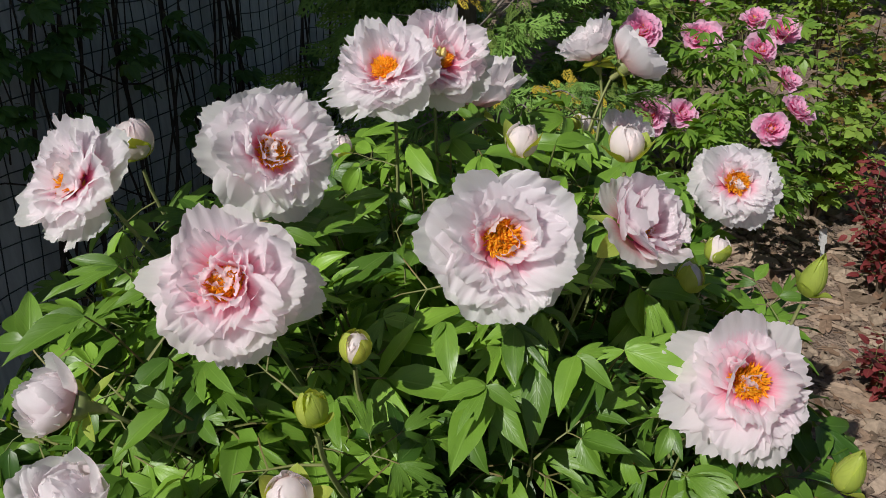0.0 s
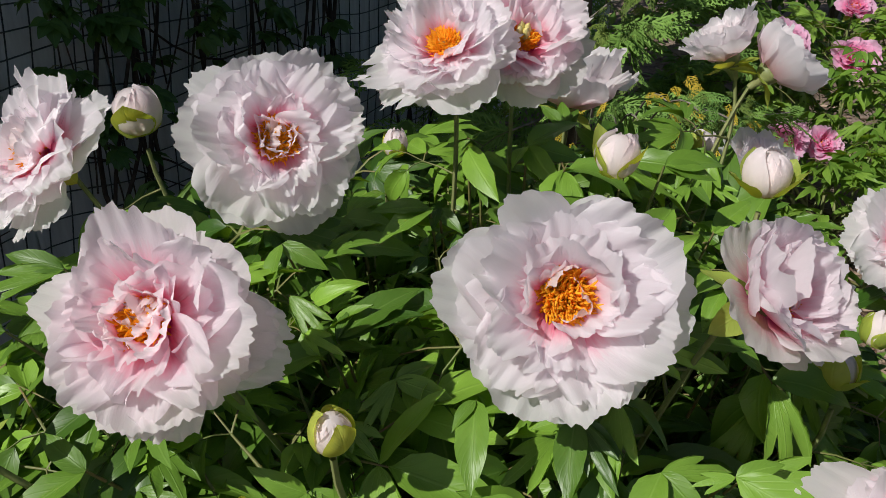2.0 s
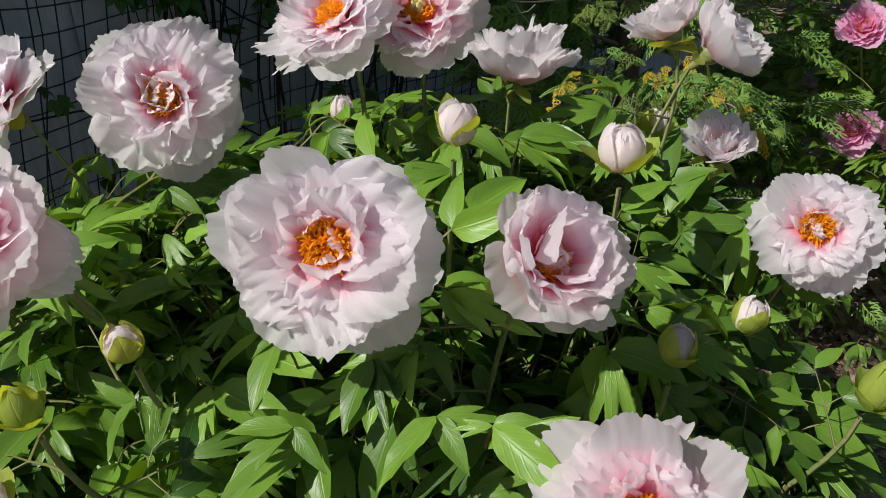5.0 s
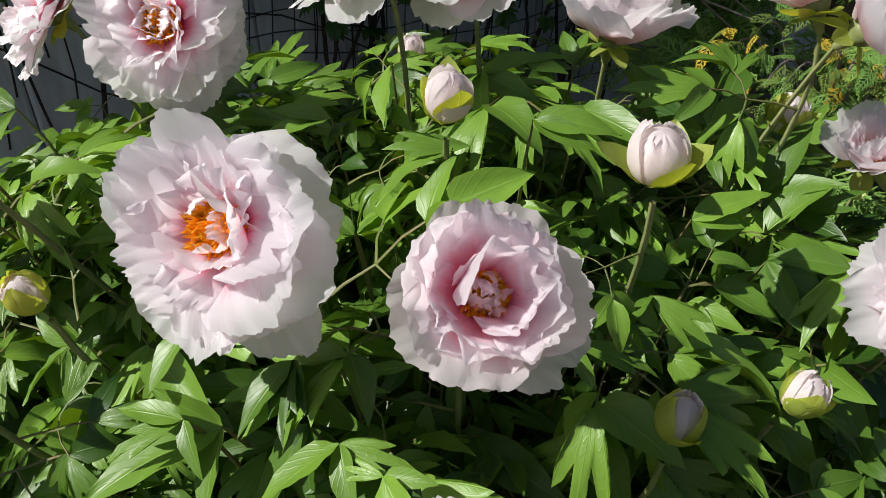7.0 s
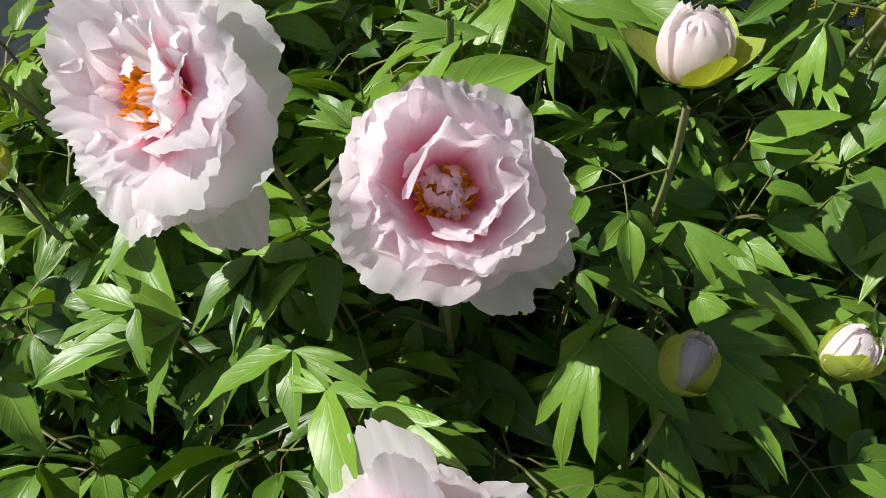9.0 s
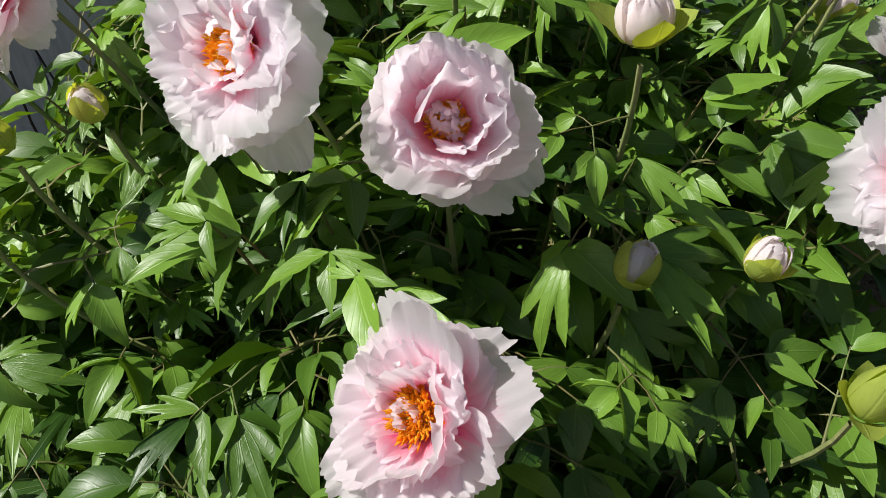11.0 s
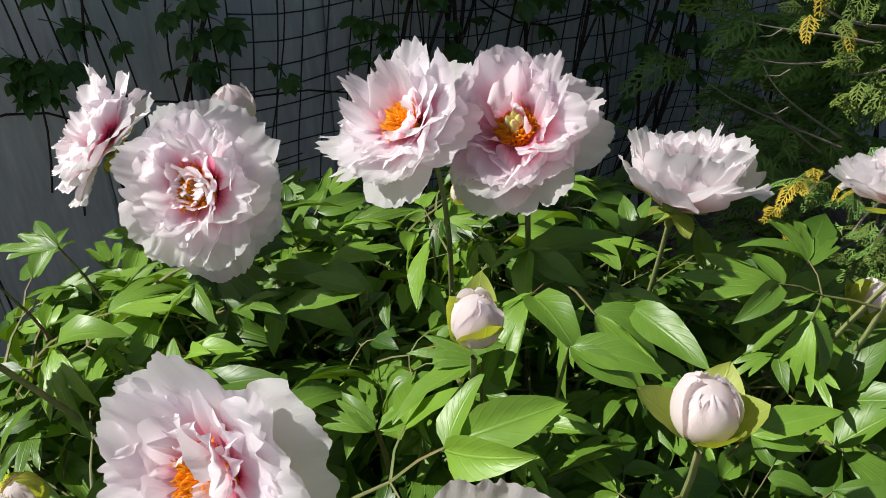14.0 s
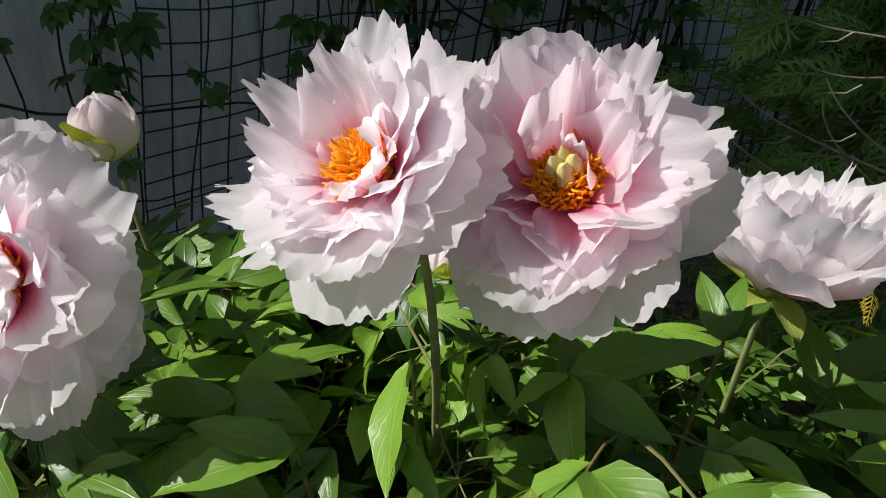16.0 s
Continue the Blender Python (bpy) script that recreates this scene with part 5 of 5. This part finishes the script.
def spray(b, m, size, seed, mat):
    """A flat fan of scale-leaved twigs along +x."""
    r = np.random.RandomState(seed)
    rot, off = np.array(m.to_3x3()), np.array(m.translation)

    def strip(p, d, ln, w):
        e = p + d * ln
        sd = np.array([-d[1], d[0], 0]) * w
        mid = p + d * ln * 0.6
        pts = np.array([[p - sd * 0.5, p + [0, 0, w * 0.5], p + sd * 0.5], [mid - sd, mid + [0, 0, w * 0.6], mid + sd], [e - sd * 0.3, e + [0, 0, -w * 0.2], e + sd * 0.3]])
        b.grid(pts @ rot.T + off, np.array([[(-1, k / 2), (0.5, k / 2), (1, k / 2)] for k in range(3)], float), mat)
        return e

    n = 7
    for i in range(n):
        s = i / n
        p = np.array([size * s, 0, -size * 0.25 * s * s])
        strip(p, np.array([1, r.uniform(-0.1, 0.1), -0.4 * s]), size / n * 1.2, size * 0.022)
        for sg in (1, -1):
            a = sg * radians(r.uniform(38, 55))
            ln = size * (0.46 - 0.34 * s) * r.uniform(0.8, 1.15)
            d = np.array([math.cos(a), math.sin(a), -0.25])
            strip(p, d, ln, size * 0.024)
            for j in range(2):
                a2 = a - sg * radians(r.uniform(25, 45)) * (1 if j else -1)
                strip(p + d * ln * (0.35 + 0.3 * j), np.array([math.cos(a2), math.sin(a2), -0.3]), ln * 0.5, size * 0.022)


def make_thuja():
    r = np.random.RandomState(77)
    place = np.array([0.05, 2.25, 0.0])
    tree = thing("thuja_tree", tuple(place), "dark green thuja with a few golden tips, bare twigs showing", "conifer")
    b = Build()
    b.tube([np.array([0.02 * math.sin(z * 3), 0.02 * math.cos(z * 2), z]) for z in np.linspace(0, 1.75, 12)], np.linspace(0.045, 0.012, 12), 8)
    part("trunk", b.mesh("trunk", [BARK]), tree, "brown trunk")
    crown = Build()
    for i in range(150):
        z = r.uniform(0.12, 1.65)
        a = r.uniform(0, 6.28)
        reach = (0.70 - 0.26 * z) * r.uniform(0.5, 1.1)
        d = np.array([math.cos(a), math.sin(a), 0.25])
        root = np.array([0, 0, z - 0.1])
        end = root + d * reach
        tb = Build()
        tb.tube([root, root + d * reach * 0.5 + [0, 0, 0.02], end], [0.006, 0.004, 0.002], 4)
        if i < 60:
            part("branch", tb.mesh("branch", [GREY_BARK]), tree, "thin grey branch")
        for j in range(11):
            q = root + d * reach * r.uniform(0.35, 1.02)
            m = Matrix.Translation(q) @ Matrix.Rotation(a + r.uniform(-1.1, 1.1), 4, "Z") @ Matrix.Rotation(r.uniform(-0.5, 0.7), 4, "Y") @ Matrix.Rotation(r.uniform(-1.2, 1.2), 4, "X")
            spray(crown, m, r.uniform(0.07, 0.13), i * 20 + j, 1 if (r.rand() < 0.04) else 0)
    tagged(part("crown", crown.mesh("crown", [THUJA_GREEN, THUJA_LIGHT]), tree, "flat sprays of dark green scale leaves"), kind="stuff")
    # low front branch with gold tips
    for k in range(9):
        s = k / 8
        tip = np.array([0.06 + 0.30 * s, 1.56 - 0.08 * s + r.uniform(-0.05, 0.05), 0.86 + r.uniform(-0.05, 0.04)]) - place
        root = np.array([0.02 + 0.2 * s, -0.42, 0.70])
        tb = Build()
        tb.tube(curve3(root, root + (tip - root) * 0.3 + [0, 0, 0.08], root + (tip - root) * 0.7 + [0, 0, 0.06], tip, 8), np.linspace(0.003, 0.0015, 8), 4)
        limb = part("branch", tb.mesh("branch", [GREY_BARK]), tree, "low branch reaching out of the crown")
        sb = Build()
        for j in range(16):
            q = tip + [0.015, 0.01, 0] + r.uniform(-0.045, 0.045, 3)
            m = Matrix.Translation(q) @ Matrix.Rotation(r.uniform(-2.6, -0.5), 4, "Z") @ Matrix.Rotation(r.uniform(-0.3, 0.7), 4, "Y") @ Matrix.Rotation(r.uniform(-0.8, 0.8), 4, "X")
            spray(sb, m, r.uniform(0.024, 0.042), 5000 + k * 20 + j, 1 if (r.rand() < 0.6 and k in (0, 4, 7)) else (2 if r.rand() < 0.6 else 0))
        tagged(part("sprays", sb.mesh("sprays", [THUJA_LIGHT, THUJA_GOLD, THUJA_GREEN]), limb, "light green sprays with golden tips"), kind="stuff")


make_thuja()


def make_high_sprays():
    r = np.random.RandomState(78)
    tree = bpy.data.objects["thuja_tree"]
    place = np.array(tree.location)
    for k, tip in enumerate(([0.03, 1.54, 1.09], [0.04, 1.66, 0.98], [0.10, 1.60, 1.03], [0.11, 1.70, 1.10])):
        tip = np.array(tip) - place
        root = np.array([0.06 + 0.05 * k, -0.25, 0.95 + 0.04 * k])
        tb = Build()
        tb.tube(curve3(root, root + (tip - root) * 0.3 + [0.03, 0, 0.05], root + (tip - root) * 0.7 + [0, 0, -0.03], tip, 9), np.linspace(0.004, 0.0016, 9), 5)
        limb = part("branch", tb.mesh("branch", [GREY_BARK]), tree, "bare grey twig with lit sprays at its end")
        sb = Build()
        for j in range(14):
            q = tip + [0.02, 0.01, 0] + r.uniform(-0.045, 0.045, 3)
            m = Matrix.Translation(q) @ Matrix.Rotation(r.uniform(-2.6, -0.5), 4, "Z") @ Matrix.Rotation(r.uniform(-0.3, 0.7), 4, "Y") @ Matrix.Rotation(r.uniform(-0.8, 0.8), 4, "X")
            spray(sb, m, r.uniform(0.03, 0.05), 6000 + k * 20 + j, 1 if (k == 0 and j < 3) else 0)
        tagged(part("sprays", sb.mesh("sprays", [THUJA_LIGHT, THUJA_GOLD]), limb, "light green sprays lit by the sun"), kind="stuff")


make_high_sprays()


def make_bare_twigs():
    """Leafless grey twigs that stick out of the shaded side of the thuja."""
    tree = bpy.data.objects["thuja_tree"]
    place = np.array(tree.location)
    for root, bend, tip in (((0.02, 1.80, 0.985), (-0.06, 1.66, 1.020), (-0.112, 1.64, 1.028)), ((0.0, 1.82, 0.95), (-0.036, 1.66, 0.968), (-0.095, 1.64, 0.982)),
                            ((-0.12, 1.80, 0.77), (-0.161, 1.67, 0.847), (-0.200, 1.65, 0.908)), ((0.03, 1.76, 0.835), (-0.089, 1.65, 0.894), (-0.160, 1.64, 0.935)),
                            ((0.02, 1.78, 0.84), (-0.026, 1.66, 0.914), (-0.068, 1.64, 0.972)), ((-0.01, 1.80, 0.80), (-0.050, 1.66, 0.89), (-0.066, 1.64, 0.950))):
        a, c, e = (np.array(q) - place for q in (root, bend, tip))
        tb = Build()
        tb.tube(curve3(a, a + (c - a) * 0.8 + [0.004, 0, 0.006], c + (e - c) * 0.3 - [0.004, 0, 0.008], e, 12), np.linspace(0.0022, 0.0007, 12), 5)
        twig = part("branch", tb.mesh("branch", [GREY_BARK]), tree, "bare grey twig")
        side = Build()
        side.tube([c, c + [-0.012, -0.004, -0.012], c + [-0.030, -0.006, -0.016]], [0.0012, 0.001, 0.0006], 4)
        part("side_twig", side.mesh("side_twig", [GREY_BARK]), twig)


make_bare_twigs()

# ---- shrubs along the bed ----


def shrub(name, place, label, category, height, spread, canes, per_cane, leaf_mesh_list, seed, group=""):
    r = np.random.RandomState(seed)
    bush = thing(name, tuple(place), label, category, group)
    left = 300
    rest = Build()
    for c in range(canes):
        a = c * 6.2832 / canes + r.uniform(-0.5, 0.5)
        out = spread * r.uniform(0.35, 1.0)
        h = height * r.uniform(0.65, 1.05)
        top = np.array([math.cos(a) * out, math.sin(a) * out, h])
        path = curve3(np.array([math.cos(a) * 0.02, math.sin(a) * 0.02, 0]), np.array([0, 0, h * 0.4]) + top * [0.2, 0.2, 0], top * [0.7, 0.7, 0.8], top, 10)
        b = Build()
        b.tube(path, np.linspace(0.006, 0.002, 10), 5)
        part("cane", b.mesh("cane", [BARK]), bush)
        for i in range(per_cane):
            s = r.uniform(0.15, 1.0) ** 0.8 * 9
            k = min(int(s), 8)
            p = path[k] + (path[k + 1] - path[k]) * (s - k)
            m = Matrix.Translation(p) @ Matrix.Rotation(r.uniform(0, 6.28), 4, "Z") @ Matrix.Rotation(r.uniform(-0.7, 0.4), 4, "Y") @ Matrix.Rotation(r.uniform(-0.4, 0.4), 4, "X") @ Matrix.Scale(r.uniform(0.7, 1.2), 4)
            if left > 0:
                left -= 1
                part("leaf", leaf_mesh_list[r.randint(len(leaf_mesh_list))], bush, "", m)


def rose_leaves(mat, size, wide, seed, pairs=2):
    out = []
    for k in range(4):
        r = np.random.RandomState(seed + k)
        b = Build()
        ln = size * (1.0 + 0.7 * pairs)
        b.tube([np.zeros(3), np.array([ln * 0.5, 0, 0.006]), np.array([ln, 0, 0])], [0.0012, 0.001, 0.0008], 3, 1)
        leaflet(b, (ln, 0, 0), (1, 0, -0.1), (0, 0, 1), size, size * wide, 0.15, 25, seed + k, 0, 6, 3)
        for j in range(pairs):
            for sg in (1, -1):
                leaflet(b, (ln * (0.45 + 0.45 * j / max(pairs - 1, 1)), 0, 0.003), (0.55, sg, r.uniform(-0.3, 0.1)), (0, 0, 1), size * 0.85, size * wide * 0.9, 0.15, 25, seed + k * 9 + j, 0, 6, 3)
        out.append(b.mesh("leaf", [mat, RED_STEM]))
    return out


ROSES = rose_leaves(ROSE_LEAF, 0.047, 0.38, 60)
BRONZE = leaf_material("bronze_leaf", (0.14, 0.09, 0.03), (0.26, 0.16, 0.06))
BRONZES = rose_leaves(BRONZE, 0.035, 0.3, 65)
REDS = rose_leaves(RED_LEAF, 0.034, 0.30, 70, 1)
ROSE_LABEL = "young rose shrub with fresh green leaves on thin canes"
shrub("rose_shrub", (1.42, 2.75, 0), ROSE_LABEL, "shrub", 0.55, 0.30, 9, 26, ROSES + BRONZES[:1], 1, "rose shrubs in the bed")
shrub("rose_shrub", (1.72, 3.15, 0), "young rose shrub with bronze-tinted new shoots", "shrub", 0.70, 0.28, 8, 26, ROSES + BRONZES, 2, "rose shrubs in the bed")
shrub("rose_shrub", (2.35, 4.9, 0), ROSE_LABEL, "shrub", 0.75, 0.45, 11, 26, ROSES, 3, "rose shrubs in the bed")
shrub("rose_shrub", (2.0, 5.3, 0), ROSE_LABEL, "shrub", 0.75, 0.40, 10, 28, ROSES, 4, "rose shrubs in the bed")
# reddish-brown leaf litter on the soil, a tiny added shrub stands in for it
shrub("barberry_shrub", (1.16, 1.66, 0), "reddish leaf litter in the shade, drawn as a tiny wine-red shrub", "shrub", 0.16, 0.12, 6, 14, REDS, 6)
shrub("barberry_shrub", (1.40, 2.15, 0), "low barberry shrub with dark wine-red leaves", "shrub", 0.42, 0.24, 14, 24, REDS, 5)


def make_hedge():
    r = np.random.RandomState(90)
    for i in range(6):
        x = 0.1 + i * 0.95
        place = (x, 6.5 + r.uniform(-0.3, 0.3), 0)
        hedge = thing("garden_shrub", place, "dense dark green shrub closing the garden behind", "shrub", "shrubs at the back of the garden")
        tb = Build()
        for k in range(7):
            a = k * 0.9
            tb.tube(curve3(np.zeros(3), np.array([0, 0, 0.6]), np.array([math.cos(a) * 0.4, math.sin(a) * 0.4, 1.0]), np.array([math.cos(a) * 0.6, math.sin(a) * 0.6, 1.7]), 8), np.linspace(0.025, 0.006, 8), 5)
        part("trunk", tb.mesh("trunk", [BARK]), hedge)
        b = Build()
        for k in range(900):
            d = norm(r.normal(size=3))
            p = d * r.uniform(0.55, 1.0) * [0.85, 0.7, 1.15] + [0, 0, 1.15]
            if p[2] < 0.02:
                continue
            leaflet(b, p, norm(d + r.normal(size=3) * 0.6), [0, 0, 1], r.uniform(0.08, 0.14), 0.035, 0.15, 30, k, 0, 4, 3)
        tagged(part("crown", b.mesh("crown", [VINE_LEAF]), hedge, "dark green leaves"), kind="stuff")


make_hedge()


def make_tag():
    tag = thing("plant_tag", (1.30, 2.38, 0), "small white plastic plant tag stuck in the soil", "plant tag")
    b = Build()
    w = np.array([(-0.018, 0), (0.018, 0), (0.018, 0.002), (-0.018, 0.002), (-0.018, 0)])
    p = np.stack([np.stack([w[:, 0] * k, w[:, 1], 0 * w[:, 0] + z], -1) for k, z in ((0.12, -0.02), (0.5, 0.03), (0.5, 0.07), (1, 0.075), (1, 0.125), (0.9, 0.13))])
    b.grid(p, np.zeros((6, 5, 2)))
    part("blade", b.mesh("blade", [WHITE_PLASTIC], False), tag, "", Matrix.Rotation(0.4, 4, "Z") @ Matrix.Rotation(-0.2, 4, "X"))


make_tag()
